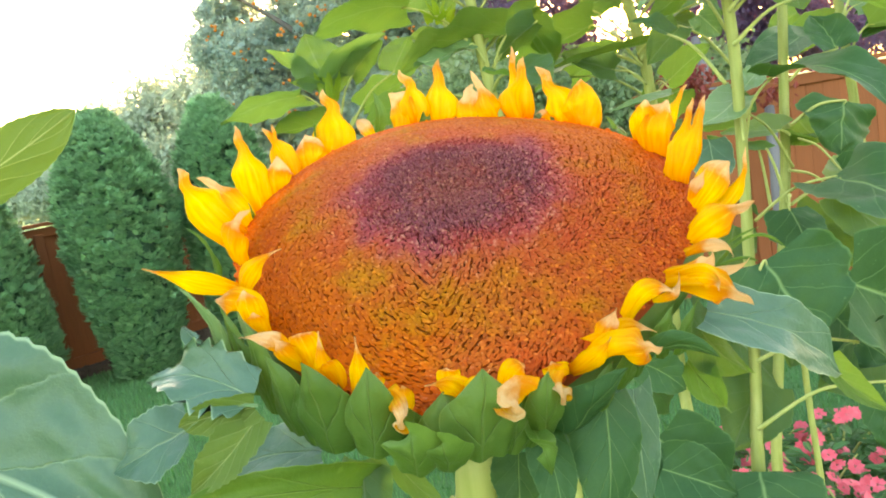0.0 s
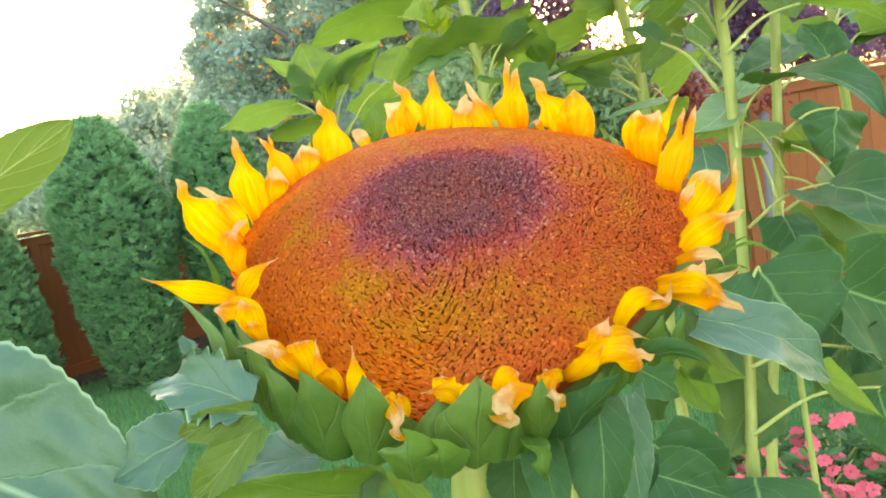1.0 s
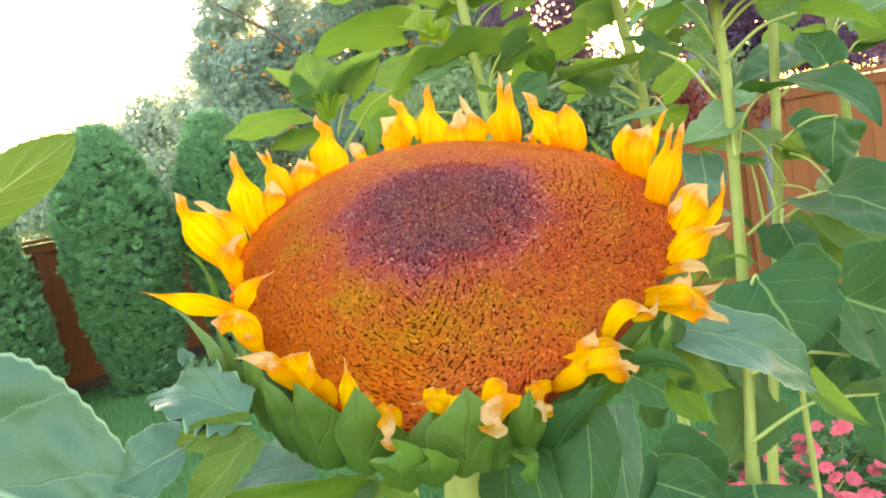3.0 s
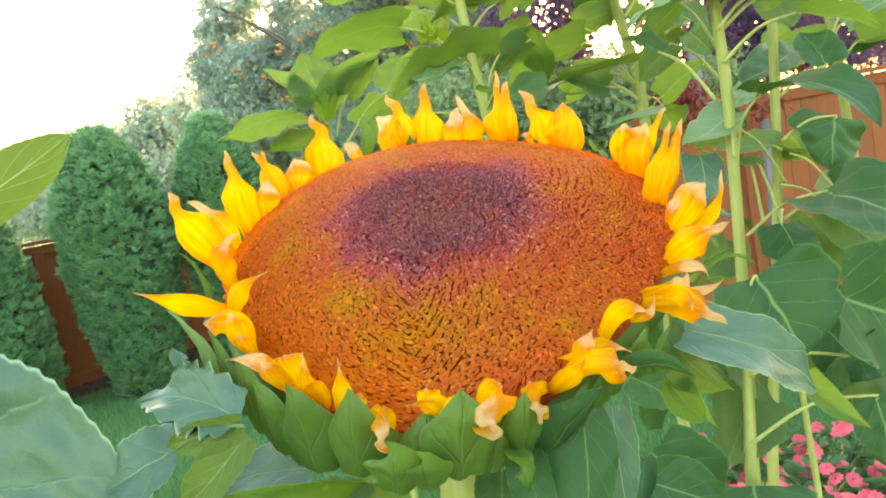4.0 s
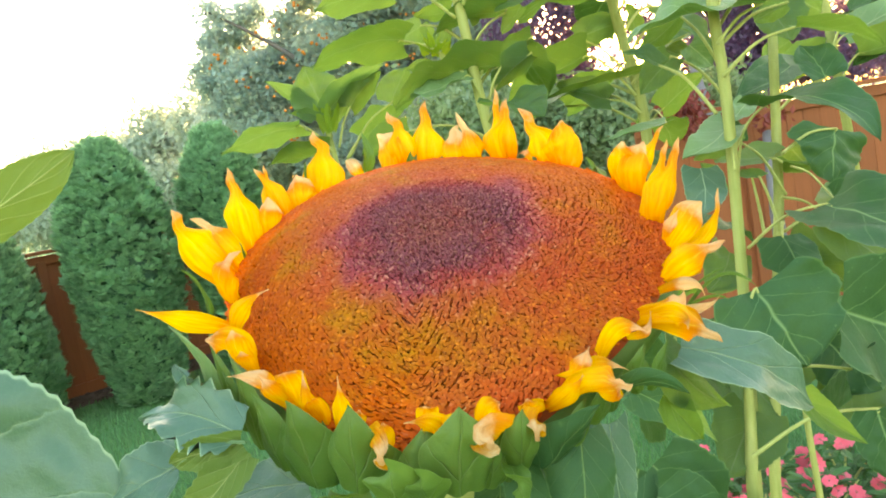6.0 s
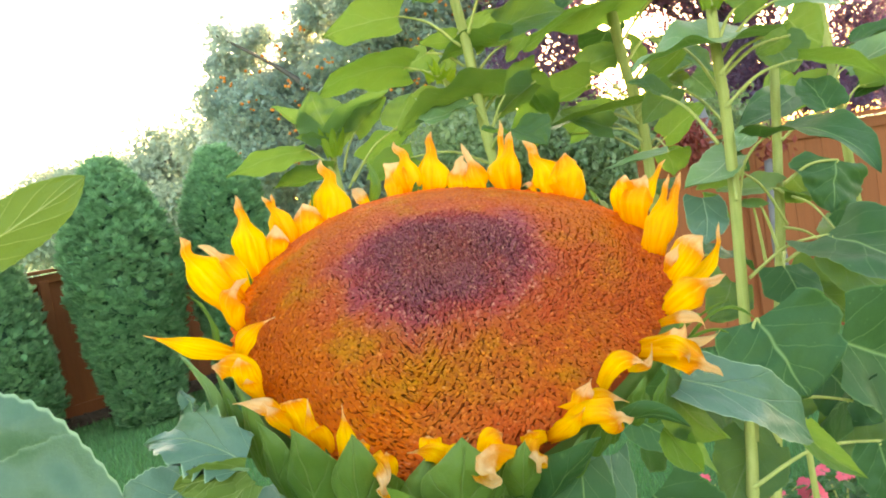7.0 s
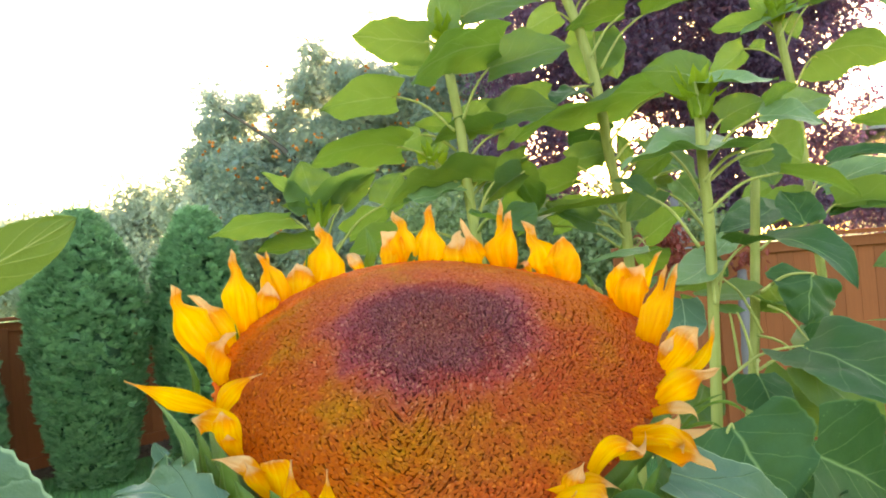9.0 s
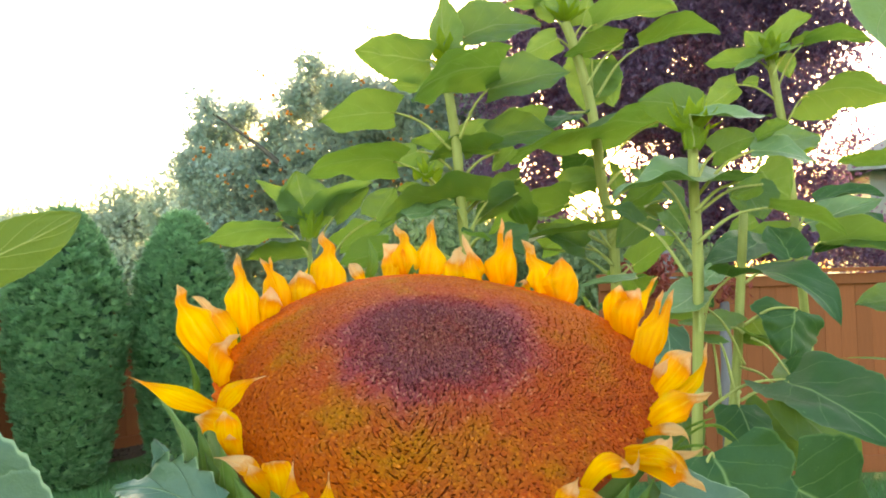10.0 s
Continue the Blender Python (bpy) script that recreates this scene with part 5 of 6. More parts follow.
# ---- sunflower plants behind ----
plant_a = thing("sunflower_plant", "tall green sunflower plant with a leafy unopened top", "sunflower", (0.260, 2.172, 0.000), "sunflower plants behind")
plant_a_line = ((0.260, 2.172, 0.000), (0.258, 2.172, 0.508), (0.253, 2.172, 1.270), (0.230, 2.160, 1.590), (0.193, 2.151, 1.879), (0.178, 2.141, 2.135), (0.161, 2.136, 2.279), (0.155, 2.133, 2.367))
stalk(plant_a, plant_a_line, 0.015, 0.012)
top_cluster(plant_a, (0.155, 2.133, 2.367), 3, n=14, size=0.085)
top_cluster(plant_a, (0.087, 2.097, 2.038), 5, n=8, size=0.05)
leaf(plant_a, (0.151, 2.103, 2.386), (0.147, 2.096, 2.559), 0.125, (0.73, 0.63, 0.24), joint=(0.156, 2.104, 2.351), mat=M_LEAF_YOUNG_LIT, pr=0.005, fold=0.1)
leaf(plant_a, (0.108, 2.086, 2.366), (-0.105, 2.100, 2.403), 0.156, (0.09, 0.66, 0.75), joint=(0.157, 2.087, 2.275), mat=M_LEAF_YOUNG_LIT, pr=0.005, sag=0.08, fold=-0.05)
leaf(plant_a, (0.197, 2.127, 2.441), (0.436, 2.159, 2.487), 0.177, (-0.21, -0.85, 0.48), joint=(0.165, 2.134, 2.327), pr=0.005, sag=0.06)
leaf(plant_a, (0.295, 2.044, 2.336), (0.046, 1.966, 2.228), 0.203, (-0.22, 0.40, 0.89), pr=0.005, sag=0.1, fold=-0.06)
leaf(plant_a, (0.263, 2.089, 2.282), (0.496, 2.071, 2.326), 0.171, (-0.26, -0.80, 0.54), joint=(0.184, 2.100, 2.151), pr=0.005, sag=0.08)
leaf(plant_a, (0.106, 2.189, 2.322), (-0.002, 2.196, 2.332), 0.078, (0.07, 0.57, 0.82), joint=(0.167, 2.186, 2.283), mat=M_LEAF_YOUNG_LIT, pr=0.005)
leaf(plant_a, (0.008, 2.149, 2.236), (-0.201, 2.065, 2.196), 0.165, (-0.10, 0.53, 0.84), joint=(0.162, 2.143, 2.128), mat=M_LEAF_YOUNG_LIT, pr=0.005, sag=0.06, fold=0.06)
leaf(plant_a, (0.012, 2.154, 2.095), (-0.238, 2.073, 2.057), 0.192, (-0.11, 0.38, 0.92), joint=(0.167, 2.149, 1.972), pr=0.005, sag=0.08, fold=-0.05)
leaf(plant_a, (0.072, 2.209, 2.136), (-0.003, 2.216, 2.099), 0.069, (0.02, 0.99, 0.16), joint=(0.168, 2.204, 2.080), mat=M_LEAF_YOUNG_LIT, pr=0.005)
leaf(plant_a, (0.157, 2.192, 2.158), (0.052, 2.199, 2.164), 0.075, (0.07, 0.60, 0.79), joint=(0.178, 2.193, 2.103), pr=0.005)
leaf(plant_a, (0.194, 2.190, 2.135), (0.286, 2.180, 2.219), 0.090, (-0.02, 0.95, 0.32), joint=(0.187, 2.193, 2.078), mat=M_LEAF_YOUNG_LIT, pr=0.005)
leaf(plant_a, (0.278, 2.163, 2.157), (0.463, 2.150, 2.177), 0.134, (-0.21, -0.83, 0.51), joint=(0.187, 2.171, 2.137), pr=0.005, sag=0.06)
leaf(plant_a, (0.300, 2.163, 2.121), (0.094, 2.179, 2.101), 0.149, (-0.06, 0.27, 0.96), joint=(0.189, 2.174, 2.043), pr=0.005, sag=0.08)
leaf(plant_a, (0.349, 2.179, 2.135), (0.282, 2.187, 2.069), 0.068, (-0.42, 0.65, 0.63), mat=M_LEAF_YOUNG_LIT, pr=0.005)
leaf(plant_a, (0.075, 2.251, 2.092), (0.087, 2.247, 2.152), 0.057, (0.04, 0.99, 0.16), joint=(0.112, 2.250, 2.038), mat=M_LEAF_YOUNG_LIT, pr=0.005)
leaf(plant_a, (0.118, 2.248, 2.088), (0.143, 2.244, 2.140), 0.043, (0.07, 0.99, 0.15), mat=M_LEAF_YOUNG_LIT, pr=0.005)
leaf(plant_a, (0.065, 2.173, 2.048), (0.053, 2.172, 2.084), 0.027, (0.56, 0.78, 0.29), mat=M_LEAF_TIP, pr=0.005)
leaf(plant_a, (0.092, 2.171, 2.041), (0.096, 2.169, 2.080), 0.028, (-0.54, 0.82, 0.18), mat=M_LEAF_TIP, pr=0.005)
leaf(plant_a, (0.116, 2.170, 2.041), (0.141, 2.166, 2.075), 0.031, (-0.51, 0.71, 0.50), mat=M_LEAF_TIP, pr=0.005)
leaf(plant_a, (0.167, 2.129, 1.970), (0.003, 2.141, 1.941), 0.120, (-0.19, -0.49, 0.85), joint=(0.189, 2.129, 1.918), mat=M_LEAF_LIGHT, pr=0.005, wave=0.08)
leaf(plant_a, (0.260, 2.142, 1.979), (-0.045, 2.166, 1.921), 0.224, (-0.16, 0.24, 0.96), joint=(0.202, 2.151, 1.863), pr=0.005, sag=0.1)
leaf(plant_a, (0.076, 2.203, 2.016), (0.003, 2.208, 2.025), 0.053, (0.09, 0.72, 0.69), mat=M_LEAF_YOUNG_LIT, pr=0.005)
leaf(plant_a, (0.363, 2.182, 2.047), (0.244, 2.192, 2.001), 0.092, (-0.20, 0.55, 0.81), joint=(0.200, 2.198, 1.947), pr=0.005)
leaf(plant_a, (0.350, 2.165, 2.002), (0.230, 2.177, 1.920), 0.105, (-0.28, 0.73, 0.62), joint=(0.203, 2.180, 1.889), pr=0.005)
leaf(plant_a, (-0.018, 2.267, 1.858), (-0.169, 2.279, 1.812), 0.114, (-0.21, 0.73, 0.65), joint=(0.222, 2.253, 1.784), pr=0.005)
plant_f = thing("sunflower_plant", "young sunflower plant with upright light green leaves", "sunflower", (-0.241, 2.603, 0.000), "sunflower plants behind")
plant_f_line = ((-0.241, 2.603, 0.000), (-0.243, 2.603, 0.555), (-0.247, 2.603, 1.387), (-0.268, 2.594, 1.652), (-0.283, 2.588, 1.822), (-0.289, 2.584, 1.926))
stalk(plant_f, plant_f_line, 0.013, 0.008)
leaf(plant_f, (-0.279, 2.551, 1.980), (-0.322, 2.547, 2.135), 0.183, (-0.11, 0.99, 0.11), joint=(-0.281, 2.554, 1.896), pr=0.005, fold=0.12)
leaf(plant_f, (-0.307, 2.584, 1.959), (-0.463, 2.588, 2.115), 0.094, (0.48, 0.61, 0.63), joint=(-0.290, 2.585, 1.898), mat=M_LEAF_YOUNG_LIT, pr=0.005, fold=0.2)
leaf(plant_f, (-0.272, 2.550, 1.980), (-0.067, 2.531, 2.090), 0.112, (-0.43, 0.46, 0.78), joint=(-0.278, 2.554, 1.896), mat=M_LEAF_YOUNG_LIT, pr=0.005, fold=0.2, sag=0.08)
leaf(plant_f, (-0.203, 2.576, 1.980), (-0.078, 2.563, 2.077), 0.114, (-0.35, 0.80, 0.49), joint=(-0.263, 2.585, 1.859), pr=0.005)
leaf(plant_f, (-0.068, 2.597, 1.973), (0.007, 2.587, 2.078), 0.126, (-0.00, 0.99, 0.10), joint=(-0.238, 2.615, 1.822), pr=0.005)
leaf(plant_f, (-0.369, 2.558, 1.951), (-0.650, 2.580, 1.904), 0.206, (-0.23, 0.32, 0.92), joint=(-0.283, 2.556, 1.850), mat=M_LEAF_YOUNG_LIT, pr=0.005, sag=0.08, fold=-0.05)
leaf(plant_f, (-0.291, 2.587, 1.860), (-0.508, 2.602, 1.848), 0.157, (-0.11, 0.36, 0.92), joint=(-0.280, 2.589, 1.784), pr=0.005)
leaf(plant_f, (-0.296, 2.563, 1.957), (-0.403, 2.569, 1.998), 0.083, (0.26, 0.42, 0.87), joint=(-0.284, 2.565, 1.887), mat=M_LEAF_YOUNG_LIT, pr=0.005)
leaf(plant_f, (-0.295, 2.545, 1.915), (-0.314, 2.542, 2.018), 0.033, (0.60, 0.78, 0.19), mat=M_LEAF_TIP, pr=0.005)
leaf(plant_f, (-0.285, 2.544, 1.914), (-0.292, 2.540, 2.011), 0.033, (0.61, 0.78, 0.11), mat=M_LEAF_TIP, pr=0.005)
leaf(plant_f, (-0.272, 2.543, 1.914), (-0.262, 2.538, 2.022), 0.033, (-0.75, 0.65, 0.12), mat=M_LEAF_TIP, pr=0.005)
leaf(plant_f, (-0.265, 2.543, 1.914), (-0.233, 2.537, 2.002), 0.033, (-0.71, 0.64, 0.29), mat=M_LEAF_TIP, pr=0.005)
leaf(plant_f, (-0.262, 2.601, 1.946), (-0.189, 2.594, 2.006), 0.069, (-0.53, 0.57, 0.63), mat=M_LEAF_YOUNG_LIT, pr=0.005)
leaf(plant_f, (-0.193, 2.679, 1.881), (-0.015, 2.663, 1.964), 0.142, (-0.36, 0.55, 0.75), joint=(-0.264, 2.687, 1.804), pr=0.005)
plant_b = thing("sunflower_plant", "tall sunflower plant with a thick pale stalk", "sunflower", (0.607, 2.249, 0.000), "sunflower plants behind")
plant_b_line = ((0.607, 2.249, 0.000), (0.611, 2.249, 0.210), (0.616, 2.249, 0.524), (0.646, 2.279, 0.729), (0.665, 2.363, 0.957), (0.705, 2.421, 1.754), (0.669, 2.412, 2.046), (0.643, 2.404, 2.283), (0.601, 2.399, 2.465), (0.564, 2.397, 2.575))
stalk(plant_b, plant_b_line, 0.017, 0.014)
top_cluster(plant_b, (0.564, 2.397, 2.575), 49, n=13, size=0.08)
leaf(plant_b, (0.650, 2.391, 2.564), (0.927, 2.370, 2.604), 0.202, (-0.00, 0.18, 0.98), joint=(0.598, 2.398, 2.493), mat=M_LEAF_YOUNG_LIT, pr=0.005, sag=0.06)
leaf(plant_b, (0.625, 2.423, 2.574), (0.650, 2.417, 2.675), 0.085, (0.25, 0.91, 0.32), joint=(0.591, 2.428, 2.511), mat=M_LEAF_YOUNG_LIT, pr=0.005)
leaf(plant_b, (0.533, 2.378, 2.597), (0.457, 2.381, 2.653), 0.072, (0.20, 0.92, 0.33), mat=M_LEAF_YOUNG_LIT, pr=0.005)
leaf(plant_b, (0.483, 2.400, 2.629), (0.366, 2.409, 2.632), 0.085, (0.09, 0.19, 0.98), joint=(0.572, 2.398, 2.539), mat=M_LEAF_YOUNG_LIT, pr=0.005)
leaf(plant_b, (0.573, 2.396, 2.593), (0.567, 2.391, 2.711), 0.085, (0.89, 0.39, 0.25), mat=M_LEAF_YOUNG_LIT, pr=0.005)
leaf(plant_b, (0.734, 2.348, 2.493), (0.548, 2.363, 2.452), 0.138, (-0.04, 0.35, 0.94), joint=(0.620, 2.362, 2.364), pr=0.005, sag=0.06)
leaf(plant_b, (0.797, 2.384, 2.489), (1.061, 2.364, 2.528), 0.193, (-0.02, 0.12, 0.99), joint=(0.659, 2.400, 2.333), pr=0.005, sag=0.06)
leaf(plant_b, (0.663, 2.455, 2.472), (0.635, 2.464, 2.303), 0.186, (0.25, 0.94, 0.24), joint=(0.662, 2.462, 2.295), mat=M_LEAF_YOUNG_LIT, pr=0.005, fold=-0.1)
leaf(plant_b, (0.686, 2.443, 2.459), (0.725, 2.447, 2.310), 0.111, (0.62, 0.73, 0.31), mat=M_LEAF_YOUNG_LIT, pr=0.005)
leaf(plant_b, (0.547, 2.430, 2.534), (0.439, 2.440, 2.483), 0.096, (0.20, 0.94, 0.29), joint=(0.613, 2.429, 2.455), mat=M_LEAF_YOUNG_LIT, pr=0.005)
leaf(plant_b, (0.836, 2.292, 2.234), (0.339, 2.231, 2.108), 0.372, (-0.17, 0.11, 0.98), joint=(0.643, 2.311, 2.086), pr=0.005, sag=0.08, wave=0.05, fold=-0.06)
leaf(plant_b, (0.491, 2.416, 2.247), (0.304, 2.429, 2.235), 0.135, (0.11, 0.77, 0.62), joint=(0.637, 2.404, 2.283), pr=0.005, sag=0.06)
leaf(plant_b, (0.668, 2.462, 2.052), (0.562, 2.467, 2.111), 0.087, (0.45, 0.70, 0.56), joint=(0.684, 2.464, 1.968), mat=M_LEAF_YOUNG_LIT, pr=0.005)
leaf(plant_b, (0.727, 2.458, 2.041), (0.711, 2.455, 2.134), 0.068, (0.86, 0.46, 0.20), mat=M_LEAF_YOUNG_LIT, pr=0.005)
leaf(plant_b, (0.734, 2.361, 1.91), (0.401, 2.385, 1.885), 0.071, (0.00, 0.26, 0.96), joint=(0.685, 2.367, 1.879), pr=0.005)
leaf(plant_b, (0.551, 2.372, 1.986), (0.276, 2.396, 1.877), 0.214, (-0.27, 0.38, 0.89), joint=(0.675, 2.369, 1.844), pr=0.005, sag=0.08)
leaf(plant_b, (0.607, 2.424, 1.848), (0.455, 2.432, 1.925), 0.123, (0.16, -0.79, 0.59), joint=(0.702, 2.420, 1.791), pr=0.005)
leaf(plant_b, (0.856, 2.350, 1.995), (0.735, 2.360, 1.963), 0.091, (-0.35, -0.34, 0.87), joint=(0.667, 2.368, 1.879), mat=M_LEAF_LIGHT, pr=0.005)
leaf(plant_b, (0.822, 2.612, 1.791), (0.972, 2.598, 1.885), 0.127, (-0.04, 0.85, 0.53), joint=(0.772, 2.618, 1.734), pr=0.005)
leaf(plant_b, (0.511, 2.631, 1.860), (0.689, 2.615, 1.942), 0.142, (-0.09, 0.78, 0.62), joint=(0.772, 2.618, 1.734), pr=0.005)
plant_c = thing("sunflower_plant", "sunflower plant with a leafy bud and drooping lower leaves", "sunflower", (0.646, 1.784, 0.000), "sunflower plants behind")
plant_c_line = ((0.646, 1.784, 0.000), (0.652, 1.784, 0.322), (0.659, 1.784, 0.804), (0.703, 1.832, 1.130), (0.731, 1.818, 1.735), (0.726, 1.809, 1.956), (0.727, 1.804, 2.094))
stalk(plant_c, plant_c_line, 0.014, 0.011)
top_cluster(plant_c, (0.727, 1.804, 2.094), 73, n=13, size=0.08)
leaf(plant_c, (0.757, 1.829, 2.155), (0.604, 1.838, 2.187), 0.115, (0.34, 0.92, 0.20), joint=(0.737, 1.835, 2.050), pr=0.005, sag=0.05)
leaf(plant_c, (0.711, 1.773, 2.140), (0.906, 1.760, 2.128), 0.082, (-0.08, -0.50, 0.86), joint=(0.716, 1.776, 2.061), mat=M_LEAF_LIGHT, pr=0.005, wave=0.06)
leaf(plant_c, (0.775, 1.802, 2.048), (0.884, 1.793, 2.089), 0.084, (0.29, 0.86, 0.42), joint=(0.729, 1.809, 1.970), pr=0.005)
leaf(plant_c, (0.876, 1.815, 2.054), (1.036, 1.805, 2.021), 0.118, (-0.06, -0.63, 0.78), joint=(0.745, 1.828, 1.951), mat=M_LEAF_LIGHT, pr=0.005, sag=0.06)
leaf(plant_c, (0.898, 1.822, 2.083), (0.977, 1.815, 2.126), 0.065, (-0.06, 0.62, 0.78), pr=0.005)
leaf(plant_c, (0.819, 1.762, 1.973), (0.515, 1.784, 1.952), 0.220, (-0.14, -0.27, 0.95), joint=(0.712, 1.772, 1.904), mat=M_LEAF_LIGHT, pr=0.005, wave=0.07, sag=0.05)
leaf(plant_c, (0.901, 1.817, 1.972), (0.822, 1.823, 1.944), 0.060, (0.27, 0.85, 0.45), joint=(0.738, 1.831, 1.902), pr=0.005)
leaf(plant_c, (0.894, 1.779, 1.910), (1.086, 1.769, 1.836), 0.105, (0.50, 0.11, 0.86), joint=(0.724, 1.795, 1.831), pr=0.005, sag=0.08)
leaf(plant_c, (0.701, 1.777, 2.059), (0.689, 1.774, 2.137), 0.032, (0.86, 0.46, 0.21), mat=M_LEAF_TIP, pr=0.005)
leaf(plant_c, (0.709, 1.776, 2.059), (0.708, 1.773, 2.143), 0.028, (-0.31, 0.94, 0.14), mat=M_LEAF_TIP, pr=0.005)
leaf(plant_c, (0.722, 1.775, 2.058), (0.735, 1.771, 2.131), 0.042, (-0.30, 0.92, 0.25), mat=M_LEAF_TIP, pr=0.005)
leaf(plant_c, (0.728, 1.775, 2.058), (0.757, 1.770, 2.117), 0.025, (-0.25, 0.88, 0.41), mat=M_LEAF_TIP, pr=0.005)
leaf(plant_c, (0.714, 1.776, 2.059), (0.724, 1.772, 2.126), 0.035, (-0.30, 0.92, 0.23), mat=M_LEAF_TIP, pr=0.005)
leaf(plant_c, (0.717, 2.008, 2.010), (0.609, 2.019, 1.945), 0.091, (-0.02, 0.83, 0.56), joint=(0.807, 2.009, 1.855), pr=0.005)
leaf(plant_c, (0.718, 2.112, 1.919), (0.620, 2.123, 1.834), 0.094, (-0.48, -0.86, 0.17), joint=(0.849, 2.109, 1.779), pr=0.005)
leaf(plant_c, (0.766, 2.108, 1.942), (0.820, 2.107, 1.876), 0.074, (-0.35, -0.93, -0.07), mat=M_LEAF_LIGHT, pr=0.005)
leaf(plant_c, (0.813, 1.812, 1.746), (0.875, 1.461, 1.646), 0.140, (0.1, -0.9, 0.8), mat=M_LEAF_SHADED, joint=(0.734, 1.821, 1.652), pr=0.0045, sag=0.12)
leaf(plant_c, (0.930, 1.814, 1.492), (1.003, 1.462, 1.389), 0.254, (0.05, -1.3, 0.5), joint=(0.739, 1.831, 1.417), mat=M_LEAF_SHADED, pr=0.0045, sag=0.05)
plant_d = thing("sunflower_plant", "slender sunflower plant among broad leaves", "sunflower", (0.804, 2.067, 0.000), "sunflower plants behind")
plant_d_line = ((0.804, 2.067, 0.000), (0.809, 2.067, 0.265), (0.815, 2.067, 0.662), (0.852, 2.097, 0.865), (0.919, 2.142, 1.174), (0.980, 2.183, 1.452), (1.011, 2.210, 1.640), (1.071, 2.265, 2.015))
stalk(plant_d, plant_d_line, 0.015, 0.012)
leaf(plant_d, (1.123, 2.096, 1.650), (1.074, 2.051, 1.507), 0.243, (0.06, -0.93, -0.32), joint=(0.961, 2.072, 1.611), mat=M_LEAF_SHADED, pr=0.005, taper=1.2, fold=-0.1, sag=0.04)
leaf(plant_d, (1.074, 2.080, 2.108), (1.258, 2.165, 2.154), 0.132, (0, -0.9, 0.8), joint=(1.016, 2.086, 2.046), mat=M_LEAF_YOUNG_LIT, pr=0.0045)
leaf(plant_d, (1.032, 2.085, 2.046), (1.195, 2.227, 1.977), 0.167, (0, 0.9, 0.5), mat=M_LEAF_YOUNG_LIT, pr=0.0045)
leaf(plant_d, (0.991, 2.090, 1.999), (1.012, 2.043, 1.898), 0.149, (0, -1.2, 0.4), pr=0.0045)
leaf(plant_d, (0.948, 2.110, 1.601), (0.863, 2.316, 1.609), 0.113, (0, -0.9, 0.7), joint=(0.973, 2.108, 1.584), mat=M_LEAF_YOUNG_LIT, pr=0.0045)
leaf(plant_d, (1.043, 2.104, 1.566), (1.076, 2.353, 1.565), 0.137, (0, -0.9, 0.7), mat=M_LEAF_YOUNG_LIT, pr=0.0045)
leaf(plant_d, (1.113, 2.090, 1.788), (1.101, 2.187, 1.891), 0.132, (0, -1, 0.6), joint=(0.984, 2.102, 1.727), mat=M_LEAF_SHADED, pr=0.0045)
leaf(plant_d, (1.087, 2.108, 1.405), (1.357, 2.337, 1.467), 0.182, (0, -1, 0.6), joint=(0.961, 2.113, 1.489), pr=0.0045)
plant_e = thing("sunflower_plant", "tall sunflower plant with yellow-green upper leaves near the fence", "sunflower", (1.604, 2.882, 0.000), "sunflower plants behind")
plant_e_line = ((1.604, 2.882, 0.000), (1.601, 2.882, 0.492), (1.597, 2.882, 1.230), (1.574, 2.869, 1.579), (1.546, 2.857, 1.929), (1.520, 2.846, 2.235), (1.490, 2.840, 2.432), (1.464, 2.835, 2.585))
stalk(plant_e, plant_e_line, 0.017, 0.014)
top_cluster(plant_e, (1.464, 2.835, 2.585), 110, n=13, size=0.08)
leaf(plant_e, (1.465, 2.833, 2.633), (1.633, 2.817, 2.737), 0.143, (-0.11, 0.55, 0.83), joint=(1.468, 2.836, 2.563), mat=M_LEAF_YOUNG_LIT, pr=0.005)
leaf(plant_e, (1.438, 2.837, 2.597), (1.367, 2.838, 2.684), 0.081, (0.58, 0.71, 0.40), joint=(1.467, 2.836, 2.552), mat=M_LEAF_YOUNG_LIT, pr=0.005)
leaf(plant_e, (1.405, 2.840, 2.576), (1.211, 2.854, 2.566), 0.140, (0.19, 0.32, 0.93), joint=(1.471, 2.838, 2.519), mat=M_LEAF_YOUNG_LIT, pr=0.005)
leaf(plant_e, (1.526, 2.780, 2.603), (1.305, 2.799, 2.519), 0.107, (-0.49, -0.37, 0.79), joint=(1.450, 2.790, 2.496), mat=M_LEAF_LIGHT, pr=0.005)
leaf(plant_e, (1.587, 2.825, 2.621), (1.852, 2.806, 2.630), 0.192, (0.11, 0.02, 0.99), joint=(1.489, 2.839, 2.454), pr=0.005, sag=0.06)
leaf(plant_e, (1.558, 2.847, 2.632), (1.695, 2.836, 2.672), 0.103, (-0.11, 0.16, 0.98), mat=M_LEAF_YOUNG_LIT, pr=0.005)
leaf(plant_e, (1.529, 2.861, 2.592), (1.556, 2.862, 2.507), 0.075, (0.46, 0.86, 0.23), mat=M_LEAF_YOUNG_LIT, pr=0.005)
leaf(plant_e, (1.440, 2.808, 2.566), (1.425, 2.805, 2.651), 0.043, (0.93, 0.26, 0.28), mat=M_LEAF_TIP, pr=0.005)
leaf(plant_e, (1.453, 2.807, 2.566), (1.451, 2.803, 2.659), 0.043, (-0.32, 0.93, 0.18), mat=M_LEAF_TIP, pr=0.005)
leaf(plant_e, (1.466, 2.806, 2.565), (1.490, 2.801, 2.645), 0.043, (-0.31, 0.87, 0.38), mat=M_LEAF_TIP, pr=0.005)
